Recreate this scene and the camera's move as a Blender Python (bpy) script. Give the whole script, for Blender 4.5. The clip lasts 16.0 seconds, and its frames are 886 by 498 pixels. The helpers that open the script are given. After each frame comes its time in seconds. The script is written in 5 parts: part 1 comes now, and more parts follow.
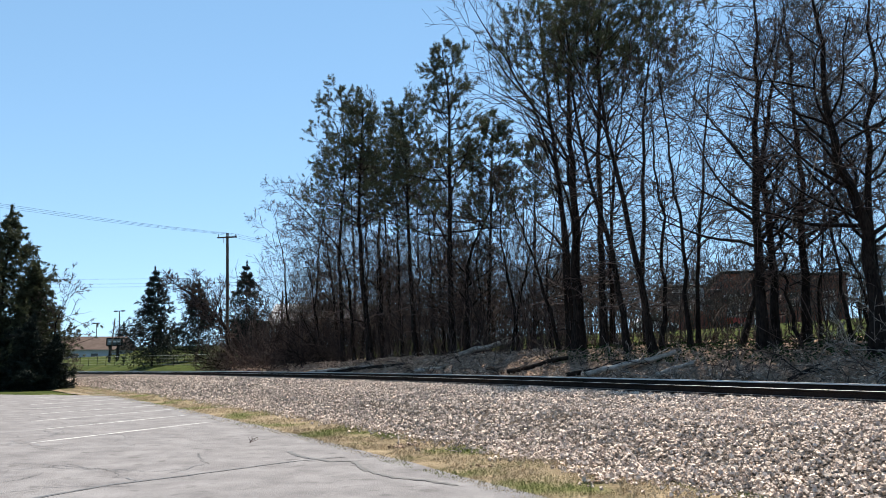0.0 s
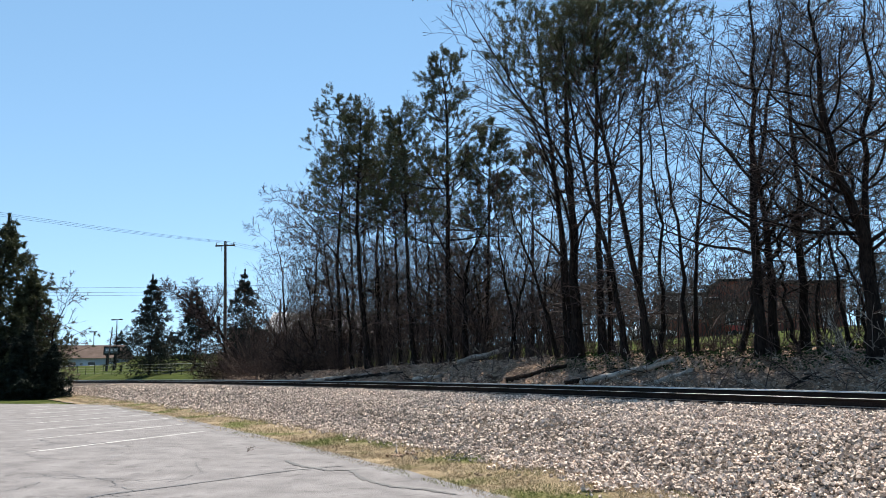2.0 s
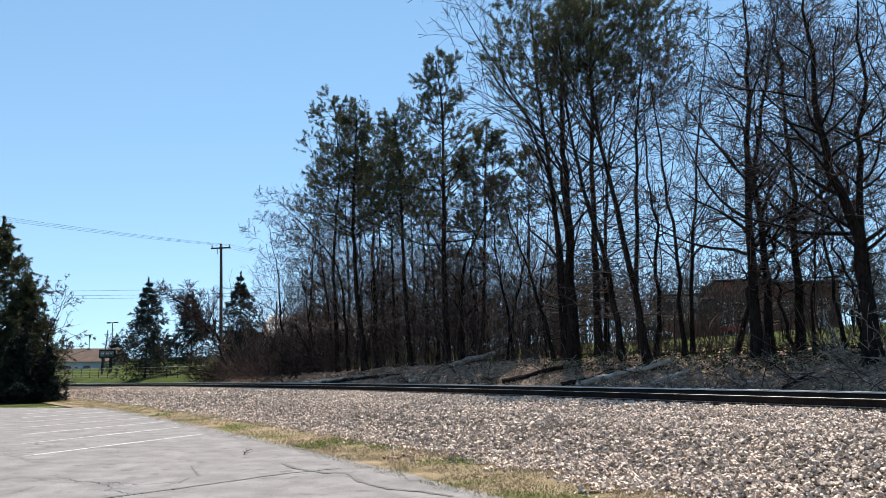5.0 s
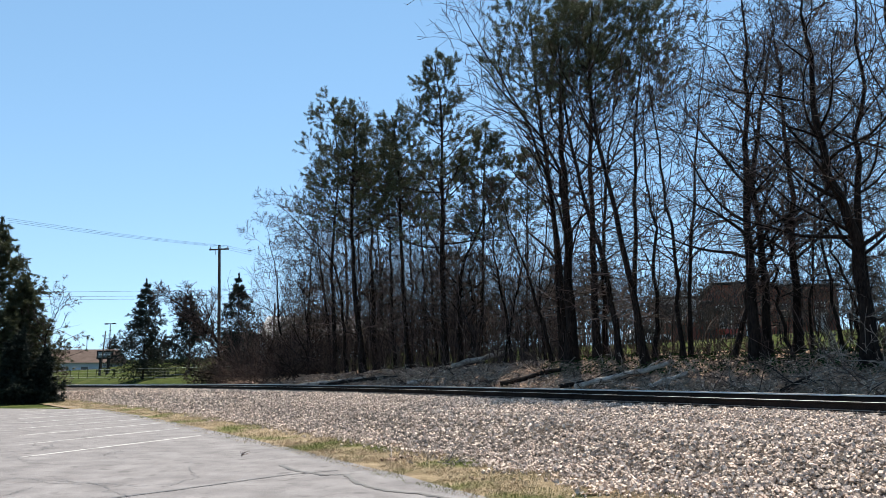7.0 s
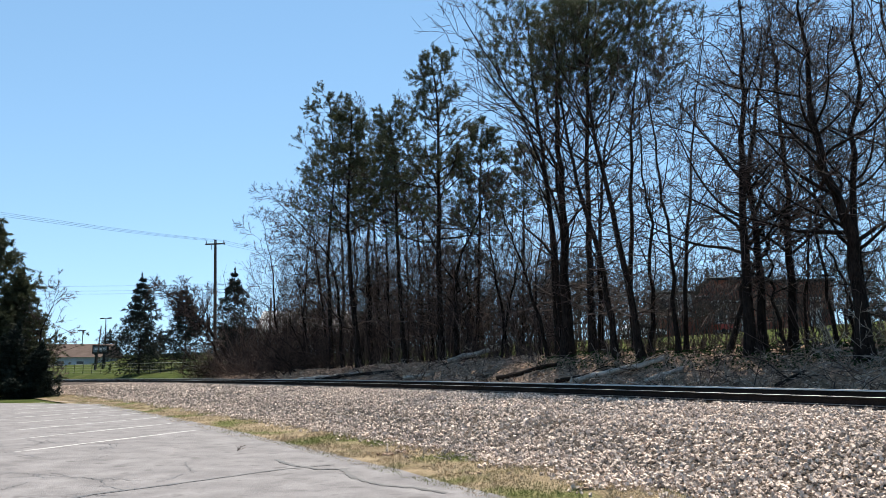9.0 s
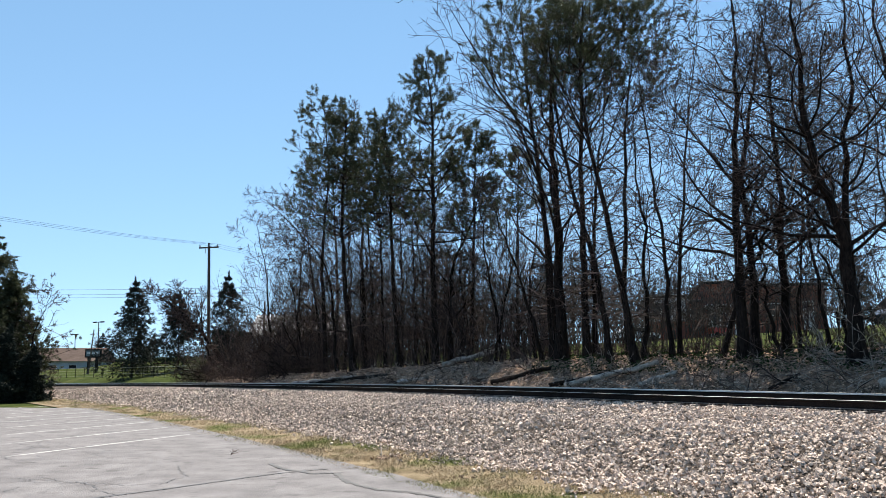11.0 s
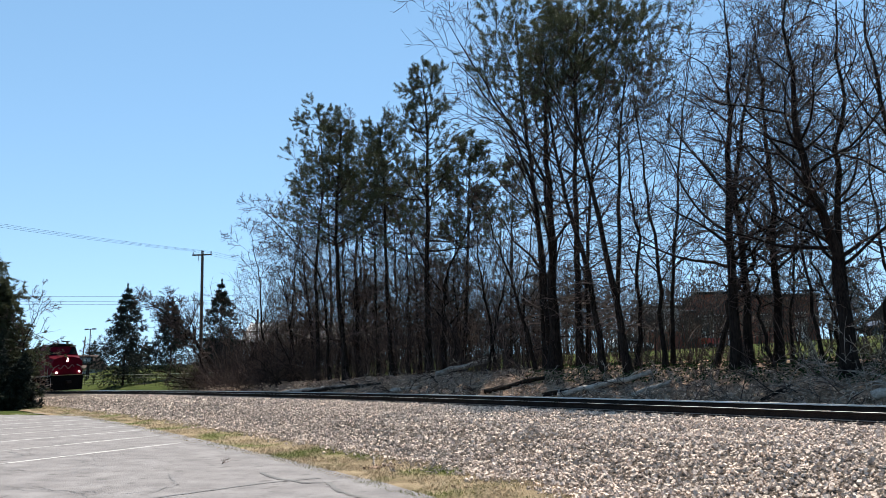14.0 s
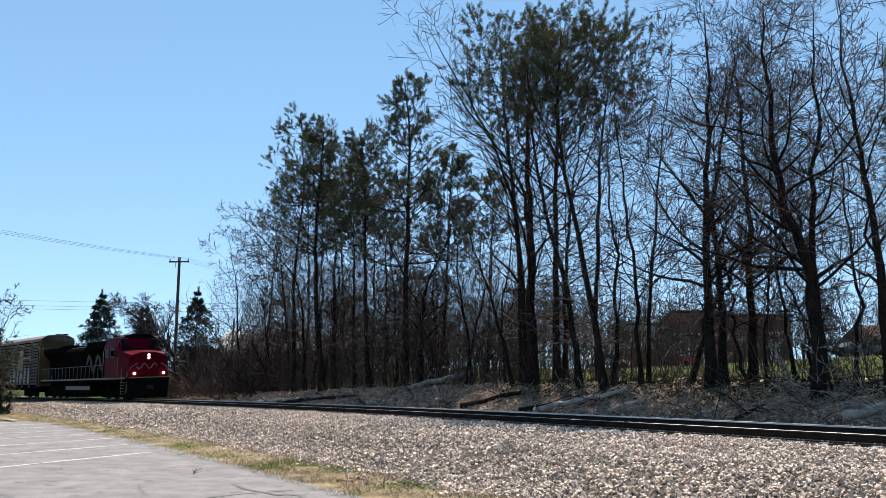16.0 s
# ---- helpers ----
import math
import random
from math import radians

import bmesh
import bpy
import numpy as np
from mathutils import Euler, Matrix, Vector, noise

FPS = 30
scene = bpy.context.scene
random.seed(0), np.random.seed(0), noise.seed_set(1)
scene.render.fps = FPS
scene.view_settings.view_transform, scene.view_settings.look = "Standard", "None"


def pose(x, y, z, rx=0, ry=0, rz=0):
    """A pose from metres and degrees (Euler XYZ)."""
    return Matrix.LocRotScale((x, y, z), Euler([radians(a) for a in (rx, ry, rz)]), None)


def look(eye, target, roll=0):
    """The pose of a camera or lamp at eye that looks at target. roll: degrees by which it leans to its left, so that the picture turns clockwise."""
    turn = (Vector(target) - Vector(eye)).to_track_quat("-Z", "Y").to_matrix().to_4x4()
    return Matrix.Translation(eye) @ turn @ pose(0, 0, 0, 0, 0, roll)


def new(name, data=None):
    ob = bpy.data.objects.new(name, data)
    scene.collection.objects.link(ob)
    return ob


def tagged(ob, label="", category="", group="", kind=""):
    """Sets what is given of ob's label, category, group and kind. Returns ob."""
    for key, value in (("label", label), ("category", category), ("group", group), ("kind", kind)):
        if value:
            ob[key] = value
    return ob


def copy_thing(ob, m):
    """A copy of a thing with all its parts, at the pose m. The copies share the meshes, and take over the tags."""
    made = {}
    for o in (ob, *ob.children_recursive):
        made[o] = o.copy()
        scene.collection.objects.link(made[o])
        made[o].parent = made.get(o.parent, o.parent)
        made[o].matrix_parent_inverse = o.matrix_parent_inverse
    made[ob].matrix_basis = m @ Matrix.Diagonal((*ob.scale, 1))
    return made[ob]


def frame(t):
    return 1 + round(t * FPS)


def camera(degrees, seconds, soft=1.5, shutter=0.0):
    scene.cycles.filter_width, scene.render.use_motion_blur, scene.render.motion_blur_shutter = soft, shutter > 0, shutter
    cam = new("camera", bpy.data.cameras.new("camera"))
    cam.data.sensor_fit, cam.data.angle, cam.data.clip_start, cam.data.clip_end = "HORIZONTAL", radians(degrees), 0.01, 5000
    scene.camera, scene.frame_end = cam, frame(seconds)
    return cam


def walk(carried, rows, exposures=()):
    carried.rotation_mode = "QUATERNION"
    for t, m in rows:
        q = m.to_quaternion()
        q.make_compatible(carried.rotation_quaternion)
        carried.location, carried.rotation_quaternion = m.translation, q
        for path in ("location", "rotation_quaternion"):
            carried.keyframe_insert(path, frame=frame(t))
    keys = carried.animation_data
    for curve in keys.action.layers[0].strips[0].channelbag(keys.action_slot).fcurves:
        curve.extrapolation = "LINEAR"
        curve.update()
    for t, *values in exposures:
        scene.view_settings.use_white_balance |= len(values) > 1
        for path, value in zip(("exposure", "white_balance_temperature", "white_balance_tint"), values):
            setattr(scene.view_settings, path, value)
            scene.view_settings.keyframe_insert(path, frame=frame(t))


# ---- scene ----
LENS = 63.0
EYE = (0.0, 0.0, 1.6)
cam = camera(LENS, 16.0, soft=0.75)
walk(cam, [
    (0.0, pose(*EYE, 99.016, -0.000, -0.000)),
    (0.5, pose(*EYE, 99.267, -0.016, -0.053)),
    (1.0, pose(*EYE, 99.443, -0.016, -0.088)),
    (1.5, pose(*EYE, 99.566, 0.017, -0.124)),
    (2.0, pose(*EYE, 99.654, 0.086, -0.140)),
    (2.5, pose(*EYE, 99.697, 0.181, -0.147)),
    (3.0, pose(*EYE, 99.707, 0.295, -0.163)),
    (3.5, pose(*EYE, 99.697, 0.388, -0.218)),
    (4.0, pose(*EYE, 99.688, 0.426, -0.301)),
    (6.5, pose(*EYE, 99.980, 0.199, -0.541)),
    (7.0, pose(*EYE, 99.949, 0.172, -0.561)),
    (7.5, pose(*EYE, 99.854, 0.180, -0.624)),
    (8.0, pose(*EYE, 99.725, 0.204, -0.691)),
    (8.5, pose(*EYE, 99.590, 0.207, -0.770)),
    (9.0, pose(*EYE, 99.544, 0.151, -0.864)),
    (11.5, pose(*EYE, 99.939, 0.250, -1.410)),
    (12.0, pose(*EYE, 100.029, 0.309, -1.485)),
    (12.5, pose(*EYE, 100.116, 0.342, -1.540)),
    (13.0, pose(*EYE, 100.226, 0.278, -1.575)),
    (13.5, pose(*EYE, 100.357, 0.105, -1.660)),
    (14.0, pose(*EYE, 100.539, -0.092, -1.846)),
    (14.5, pose(*EYE, 100.780, -0.349, -2.183)),
    (15.0, pose(*EYE, 101.106, -0.592, -2.652)),
    (15.5, pose(*EYE, 101.401, -0.845, -3.176)),
    (16.0, pose(*EYE, 101.571, -1.121, -3.689)),
])

# ---- world, sun ----
SUN_AZ, SUN_EL = 6.0, 60.0
world = bpy.data.worlds.new("sky")
scene.world = world
world.use_nodes = True
wn = world.node_tree.nodes
sky = wn.new("ShaderNodeTexSky")
sky.sky_type = "NISHITA"
sky.sun_disc = False
sky.sun_elevation, sky.sun_rotation = radians(SUN_EL), radians(SUN_AZ)
sky.air_density, sky.dust_density, sky.ozone_density = 0.9, 0.0, 1.2
wn["Background"].inputs["Strength"].default_value = 0.119
coord, lift, unit = wn.new("ShaderNodeTexCoord"), wn.new("ShaderNodeVectorMath"), wn.new("ShaderNodeVectorMath")
lift.operation, unit.operation = "MULTIPLY_ADD", "NORMALIZE"
lift.inputs[1].default_value, lift.inputs[2].default_value = (1.0, 1.0, 0.89), (0.0, 0.0, 0.11)
world.node_tree.links.new(coord.outputs["Generated"], lift.inputs[0])
world.node_tree.links.new(lift.outputs["Vector"], unit.inputs[0])
world.node_tree.links.new(unit.outputs["Vector"], sky.inputs["Vector"])
soften = wn.new("ShaderNodeGamma")
soften.inputs["Gamma"].default_value = 0.84
grade = wn.new("ShaderNodeHueSaturation")
grade.inputs["Hue"].default_value, grade.inputs["Saturation"].default_value = 0.489, 1.12
world.node_tree.links.new(sky.outputs["Color"], soften.inputs["Color"])
world.node_tree.links.new(soften.outputs["Color"], grade.inputs["Color"])
world.node_tree.links.new(grade.outputs["Color"], wn["Background"].inputs["Color"])
sun_data = bpy.data.lights.new("sun", "SUN")
sun_data.energy, sun_data.angle, sun_data.color = 5.0, radians(0.53), (1.0, 0.93, 0.82)
sun = new("sun", sun_data)
az, el = radians(SUN_AZ), radians(SUN_EL)
TO_SUN = Vector((math.sin(az) * math.cos(el), math.cos(az) * math.cos(el), math.sin(el)))
sun.matrix_world = look(TO_SUN * 60, (0, 0, 0))
scene.view_settings.exposure = 1.0


# ---- materials ----
def surface(name, low, high, scale=3.0, rough=0.85, bump=0.3, fine=40.0, spot=None, spot_scale=1.0, spot_at=0.6,
            metal=0.0, stretch=(1, 1, 1), vary=0.0, height=0.02, each=False, spec=None):
    """Two scales of noise between two colours, an optional third colour in patches, and fine relief."""
    m = bpy.data.materials.new(name)
    m.use_nodes = True
    nt = m.node_tree
    n, l = nt.nodes, nt.links
    b = n["Principled BSDF"]
    b.inputs["Roughness"].default_value, b.inputs["Metallic"].default_value = rough, metal
    b.inputs["Specular IOR Level"].default_value = (0.02 if rough > 0.7 else 0.4) if spec is None else spec
    co = n.new("ShaderNodeTexCoord")
    mp = n.new("ShaderNodeMapping")
    mp.inputs["Scale"].default_value = stretch
    l.new(co.outputs["Object"], mp.inputs["Vector"])
    big, small = n.new("ShaderNodeTexNoise"), n.new("ShaderNodeTexNoise")
    for t, s, d in ((big, scale, 4.0), (small, fine, 3.0)):
        t.inputs["Scale"].default_value, t.inputs["Detail"].default_value = s, d
        l.new(mp.outputs["Vector"], t.inputs["Vector"])
    add = n.new("ShaderNodeMath")
    add.operation = "MULTIPLY_ADD"
    add.inputs[1].default_value = 0.5
    half = n.new("ShaderNodeMath")
    half.operation = "MULTIPLY"
    half.inputs[1].default_value = 0.5
    l.new(small.outputs["Fac"], half.inputs[0])
    l.new(big.outputs["Fac"], add.inputs[0])
    l.new(half.outputs[0], add.inputs[2])
    ramp = n.new("ShaderNodeValToRGB")
    e = ramp.color_ramp.elements
    e[0].position, e[0].color = 0.36, (*low, 1)
    e[1].position, e[1].color = 0.64, (*high, 1)
    l.new(add.outputs[0], ramp.inputs[0])
    out = ramp.outputs[0]
    if spot:
        tex = n.new("ShaderNodeTexNoise")
        tex.inputs["Scale"].default_value, tex.inputs["Detail"].default_value = spot_scale, 6.0
        l.new(mp.outputs["Vector"], tex.inputs["Vector"])
        r2 = n.new("ShaderNodeValToRGB")
        r2.color_ramp.elements[0].position, r2.color_ramp.elements[1].position = spot_at - 0.05, spot_at + 0.07
        l.new(tex.outputs["Fac"], r2.inputs[0])
        mix = n.new("ShaderNodeMix")
        mix.data_type = "RGBA"
        mix.inputs["B"].default_value = (*spot, 1)
        l.new(r2.outputs[0], mix.inputs["Factor"])
        l.new(out, mix.inputs["A"])
        out = mix.outputs["Result"]
    if vary:
        info = n.new("ShaderNodeObjectInfo" if each else "ShaderNodeNewGeometry")
        hsv = n.new("ShaderNodeHueSaturation")
        rng = n.new("ShaderNodeMapRange")
        rng.inputs["To Min"].default_value, rng.inputs["To Max"].default_value = 1 - vary, 1 + vary
        l.new(info.outputs["Random" if each else "Random Per Island"], rng.inputs["Value"])
        l.new(rng.outputs[0], hsv.inputs["Value"])
        l.new(out, hsv.inputs["Color"])
        out = hsv.outputs[0]
    l.new(out, b.inputs["Base Color"])
    if bump:
        bp = n.new("ShaderNodeBump")
        bp.inputs["Strength"].default_value, bp.inputs["Distance"].default_value = bump, height
        l.new(small.outputs["Fac"], bp.inputs["Height"])
        l.new(bp.outputs["Normal"], b.inputs["Normal"])
    return m


def plain(name, colour, rough=0.6, metal=0.0, glow=0.0):
    m = bpy.data.materials.new(name)
    m.use_nodes = True
    b = m.node_tree.nodes["Principled BSDF"]
    b.inputs["Base Color"].default_value = (*colour, 1)
    b.inputs["Roughness"].default_value, b.inputs["Metallic"].default_value = rough, metal
    if glow:
        b.inputs["Emission Color"].default_value, b.inputs["Emission Strength"].default_value = (*colour, 1), glow
    return m


M_ASPHALT = surface("asphalt", (0.145, 0.137, 0.139), (0.25, 0.239, 0.24), 1.6, 0.85, 0.9, 60, (0.14, 0.132, 0.133), 3.4, 0.63, height=0.02)
M_PAINT = surface("line_paint", (0.32, 0.31, 0.305), (0.50, 0.49, 0.48), 2.0, 0.8, 0.2, 30, (0.28, 0.27, 0.27), 3.0, 0.58)
M_CRACK = surface("crack_filler", (0.03, 0.03, 0.032), (0.08, 0.078, 0.08), 2.0, 0.6, 0.2)
# Bed colour kept near-black: it paints the shade in gaps between loose stones.
M_BALLAST = surface("shaded_ballast_bed", (0.012, 0.010, 0.009), (0.19, 0.155, 0.132), 20.0, 0.95, 1.0, 38, (0.16, 0.13, 0.11), 0.5, 0.62, height=0.09)
M_STONE = surface("ballast_stone", (0.31, 0.25, 0.203), (0.76, 0.62, 0.52), 6.0, 0.9, 0.3, 50, vary=0.42)
M_STONE_ONE = surface("single_stone", (0.31, 0.25, 0.203), (0.76, 0.62, 0.52), 6.0, 0.9, 0.3, 50, vary=0.42, each=True)
M_LITTER = surface("leaf_litter", (0.05, 0.036, 0.027), (0.52, 0.365, 0.27), 4.0, 0.95, 1.0, 30, (0.07, 0.05, 0.038), 0.7, 0.64, height=0.08)
M_DIRT = surface("bare_soil", (0.14, 0.11, 0.085), (0.30, 0.24, 0.19), 3.0, 0.95, 0.8, 30, height=0.04)
M_LAWN = surface("lawn", (0.024, 0.036, 0.010), (0.066, 0.080, 0.023), 0.5, 0.95, 0.7, 25, (0.11, 0.10, 0.042), 0.35, 0.62, height=0.05)
M_VERGE = surface("verge_grass", (0.13, 0.10, 0.062), (0.32, 0.25, 0.165), 1.6, 0.95, 0.9, 28, (0.12, 0.12, 0.05), 0.6, 0.58, height=0.05)
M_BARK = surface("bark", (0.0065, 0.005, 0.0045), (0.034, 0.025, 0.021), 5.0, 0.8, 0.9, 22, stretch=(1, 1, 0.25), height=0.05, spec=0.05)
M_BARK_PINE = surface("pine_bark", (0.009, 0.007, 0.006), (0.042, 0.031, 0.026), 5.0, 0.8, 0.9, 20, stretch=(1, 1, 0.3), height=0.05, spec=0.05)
M_TWIG = surface("twigs", (0.020, 0.013, 0.0115), (0.118, 0.082, 0.070), 3.0, 0.7, 0.0, vary=0.7, spec=0.1)
M_DEADWOOD = surface("dead_wood", (0.17, 0.142, 0.12), (0.46, 0.40, 0.35), 3.0, 0.9, 0.0, vary=0.5)
# Greyer twigs for distant brush: haze and light mixed into the colour.
M_HAZY_TWIG = surface("haze_grey_twigs", (0.04, 0.034, 0.032), (0.10, 0.086, 0.08), 3.0, 0.9, 0.0)
M_LOG = surface("weathered_log", (0.24, 0.205, 0.175), (0.60, 0.53, 0.47), 4.0, 0.9, 0.7, 24, (0.14, 0.11, 0.09), 1.5, 0.6, stretch=(1, 1, 1))
M_NEEDLE = surface("pine_needles", (0.024, 0.030, 0.016), (0.088, 0.092, 0.050), 0.8, 0.6, 0.0, 8, (0.095, 0.072, 0.038), 0.3, 0.7, vary=0.5, spec=0.15)
nt = M_NEEDLE.node_tree
thin, both = nt.nodes.new("ShaderNodeBsdfTranslucent"), nt.nodes.new("ShaderNodeMixShader")
thin.inputs["Color"].default_value = (0.06, 0.07, 0.034, 1)
both.inputs["Fac"].default_value = 0.2
nt.links.new(nt.nodes["Principled BSDF"].outputs[0], both.inputs[1])
nt.links.new(thin.outputs[0], both.inputs[2])
nt.links.new(both.outputs[0], nt.nodes["Material Output"].inputs["Surface"])
M_SPRUCE = surface("spruce_needles", (0.006, 0.010, 0.008), (0.026, 0.034, 0.026), 0.8, 0.6, 0.0, 8, vary=0.4, spec=0.08)
M_IVY = surface("ivy", (0.014, 0.028, 0.010), (0.045, 0.07, 0.027), 2.0, 0.8, 0.0, 10, vary=0.5)
M_RAIL = surface("rail_steel", (0.014, 0.011, 0.010), (0.035, 0.026, 0.022), 3.0, 0.75, 0.3, 40)
M_HEAD = surface("worn_rail_head", (0.42, 0.41, 0.40), (0.6, 0.58, 0.57), 2.0, 0.3, 0.1, 40, metal=0.9)
# Rust made paler than the rail, to paint light caught on the foot.
M_FOOT = surface("lit_rail_foot", (0.10, 0.08, 0.07), (0.26, 0.22, 0.19), 4.0, 0.85, 0.2, 30)
M_TIE = surface("tie_timber", (0.05, 0.04, 0.034), (0.13, 0.105, 0.09), 3.0, 0.95, 0.6, 25, stretch=(0.2, 1, 1))
M_PLATE = surface("tie_plate", (0.10, 0.078, 0.066), (0.26, 0.21, 0.18), 8.0, 0.6, 0.3)


# ---- building blocks ----
class Build:
    """Collects vertices and faces for one mesh."""

    def __init__(self):
        self.v, self.f, self.n = [], [], 0

    def add(self, v, f):
        v = np.asarray(v, float)
        self.v.append(v)
        self.f.extend((np.asarray(f) + self.n).tolist() if isinstance(f, np.ndarray) else [[i + self.n for i in q] for q in f])
        self.n += len(v)
        return self

    def box(self, lo, hi, cut=0.0):
        """A box, its edges chamfered by cut."""
        bm = bmesh.new()
        bmesh.ops.create_cube(bm, size=1.0)
        for p in bm.verts:
            p.co = Vector([lo[i] + (p.co[i] + 0.5) * (hi[i] - lo[i]) for i in range(3)])
        if cut:
            bmesh.ops.bevel(bm, geom=bm.edges[:], offset=cut, segments=1, affect="EDGES", profile=0.5)
        bm.verts.index_update()
        self.add([p.co[:] for p in bm.verts], [[p.index for p in q.verts] for q in bm.faces])
        bm.free()
        return self

    def tube(self, pts, radii, sides=6, cap=True):
        pts = np.asarray(pts, float)
        radii = np.full(len(pts), radii) if np.isscalar(radii) else np.asarray(radii, float)
        v, f = tubes(pts[None], radii[None], sides)
        f = f.tolist()
        if cap:
            f += [list(range(sides))[::-1], list(range(len(v) - sides, len(v)))]
        return self.add(v, f)

    def prism(self, outline, axis, a, b):
        """An outline (2D points) swept along an axis from a to b."""
        k = len(outline)
        v = []
        for d in (a, b):
            for p, q in outline:
                v.append({"x": (d, p, q), "y": (p, d, q), "z": (p, q, d)}[axis])
        f = [[i, (i + 1) % k, k + (i + 1) % k, k + i] for i in range(k)] + [list(range(k))[::-1], list(range(k, 2 * k))]
        return self.add(v, f)

    def mesh(self, name, material, smooth=False):
        me = bpy.data.meshes.new(name)
        me.from_pydata(np.concatenate(self.v).tolist() if self.v else [], [], self.f)
        bm = bmesh.new()
        bm.from_mesh(me)
        if len(bm.faces) < 4000:
            bmesh.ops.recalc_face_normals(bm, faces=bm.faces)
        bm.to_mesh(me)
        bm.free()
        me.materials.append(material)
        if smooth:
            me.polygons.foreach_set("use_smooth", [True] * len(me.polygons))
        return me


def tubes(P, R, sides):
    """Vertices and quads of many tapered tubes: P (n, s, 3), R (n, s)."""
    n, s = R.shape
    T = np.gradient(P, axis=1)
    T /= np.linalg.norm(T, axis=2, keepdims=True) + 1e-9
    ref = np.where(np.abs(T[:, :1, 2:3]) > 0.8, np.array([[[1.0, 0, 0]]]), np.array([[[0, 0, 1.0]]]))
    U = np.cross(T, np.broadcast_to(ref, T.shape))
    U /= np.linalg.norm(U, axis=2, keepdims=True) + 1e-9
    W = np.cross(T, U)
    a = np.arange(sides) * 2 * np.pi / sides
    V = P[:, :, None] + R[:, :, None, None] * (U[:, :, None] * np.cos(a)[:, None] + W[:, :, None] * np.sin(a)[:, None])
    i = np.arange(n * s * sides).reshape(n, s, sides)
    j = np.roll(i, -1, axis=2)
    F = np.stack([i[:, :-1], j[:, :-1], j[:, 1:], i[:, 1:]], -1).reshape(-1, 4)
    return V.reshape(-1, 3), F


def part(name, build, material, parent=None, label="", smooth=False):
    ob = new(name, build.mesh(name, material, smooth))
    if parent:
        ob.parent = parent
    return tagged(ob, label)


def thing(name, m=None, label="", category="", group="", kind=""):
    ob = new(name)
    ob.empty_display_size = 0.2
    if m:
        ob.matrix_basis = m
    return tagged(ob, label, category, group, kind)


def solid(name, build, material, label="", category="", group="", kind="", m=None, smooth=False):
    ob = new(name, build.mesh(name, material, smooth))
    if m:
        ob.matrix_basis = m
    return tagged(ob, label, category, group, kind)


# ---- the lie of the land ----
GAUGE = 1.505


def rail_x(y):
    """Plan of the near rail, a gentle curve."""
    return 15.9 - 0.481 * y - 0.0029 * y * y


def rail_z(y):
    return 1.065 - (0.00012 * (y - 22) ** 2 if y > 22 else 0.0)


def across(y):
    """Unit vector square to the track, away from the lot."""
    k = -0.481 - 0.0058 * y
    n = math.hypot(1, k)
    return 1 / n, -k / n


def at_track(y, s, z=0.0):
    """A point s metres beyond the track's centre line, at the station y of the near rail."""
    nx, ny = across(y)
    d = s + GAUGE / 2
    return rail_x(y) + nx * d, y + ny * d, z


def station(x, y):
    """Station and offset of a place in plan."""
    u = y
    for _ in range(12):
        nx, ny = across(u)
        d = (x - rail_x(u)) * nx + (y - u) * ny
        u += (y - ny * d - u) * 0.8
    nx, ny = across(u)
    return u, (x - rail_x(u)) * nx + (y - u) * ny - GAUGE / 2


def ramp_between(v, rows):
    for (a, p), (b, q) in zip(rows, rows[1:]):
        if v < b:
            k = max(0.0, (v - a) / (b - a))
            return p + (q - p) * k * k * (3 - 2 * k)
    return rows[-1][1]


def height_at(u, s):
    """Height of the ground at station u and offset s."""
    zr = rail_z(min(max(u, -40), 95))
    if s < 0:
        if s > -1.9:
            return zr - 0.27
        toe = 0.10
        z = ramp_between(-s, [(1.9, zr - 0.27), (4.6, zr - 0.42), (8.2, toe), (9.4, 0.035), (10.2, 0.0)])
        return max(z, 0.0) if s > -10.2 else 0.0
    bank = ramp_between(u, [(-30, 2.1), (12, 2.1), (30, 2.2), (40, 1.95), (48, 1.65), (60, 1.35), (74, 1.3)])
    foot = zr - 0.5
    if s <= 7.5:
        return ramp_between(s, [(1.9, zr - 0.2), (3.1, foot), (7.5, bank)])
    rise = ramp_between(u, [(0, 0.13), (40, 0.11), (75, 0.13)])
    return bank + 8.0 * (1 - math.exp(-(s - 7.5) * rise / 8.0))


def land(x, y):
    u, s = station(x, y)
    return height_at(u, s)



def grid_sheet(name, us, vs, place, material, label, category, smooth=True):
    """A sheet of ground over a grid of two parameters."""
    P = np.array([[place(u, v) for v in vs] for u in us])
    a, b = len(us), len(vs)
    i = np.arange(a * b).reshape(a, b)
    F = np.stack([i[:-1, :-1], i[1:, :-1], i[1:, 1:], i[:-1, 1:]], -1).reshape(-1, 4)
    return solid(name, Build().add(P.reshape(-1, 3), F), material, label, category, kind="structure", smooth=smooth)


# ---- ground ----
STATIONS = [-60, -40, -25, -15] + [y * 0.5 for y in range(-20, 80)] + list(range(40, 100, 2)) + [105, 115, 130, 150, 180, 220, 260]


def bumpy(u, s, amp):
    x, y, _ = at_track(u, s)
    return amp * (noise.noise((x * 0.9, y * 0.9, 3.0)) + 0.6 * noise.noise((x * 2.7, y * 2.7, 9.0)))


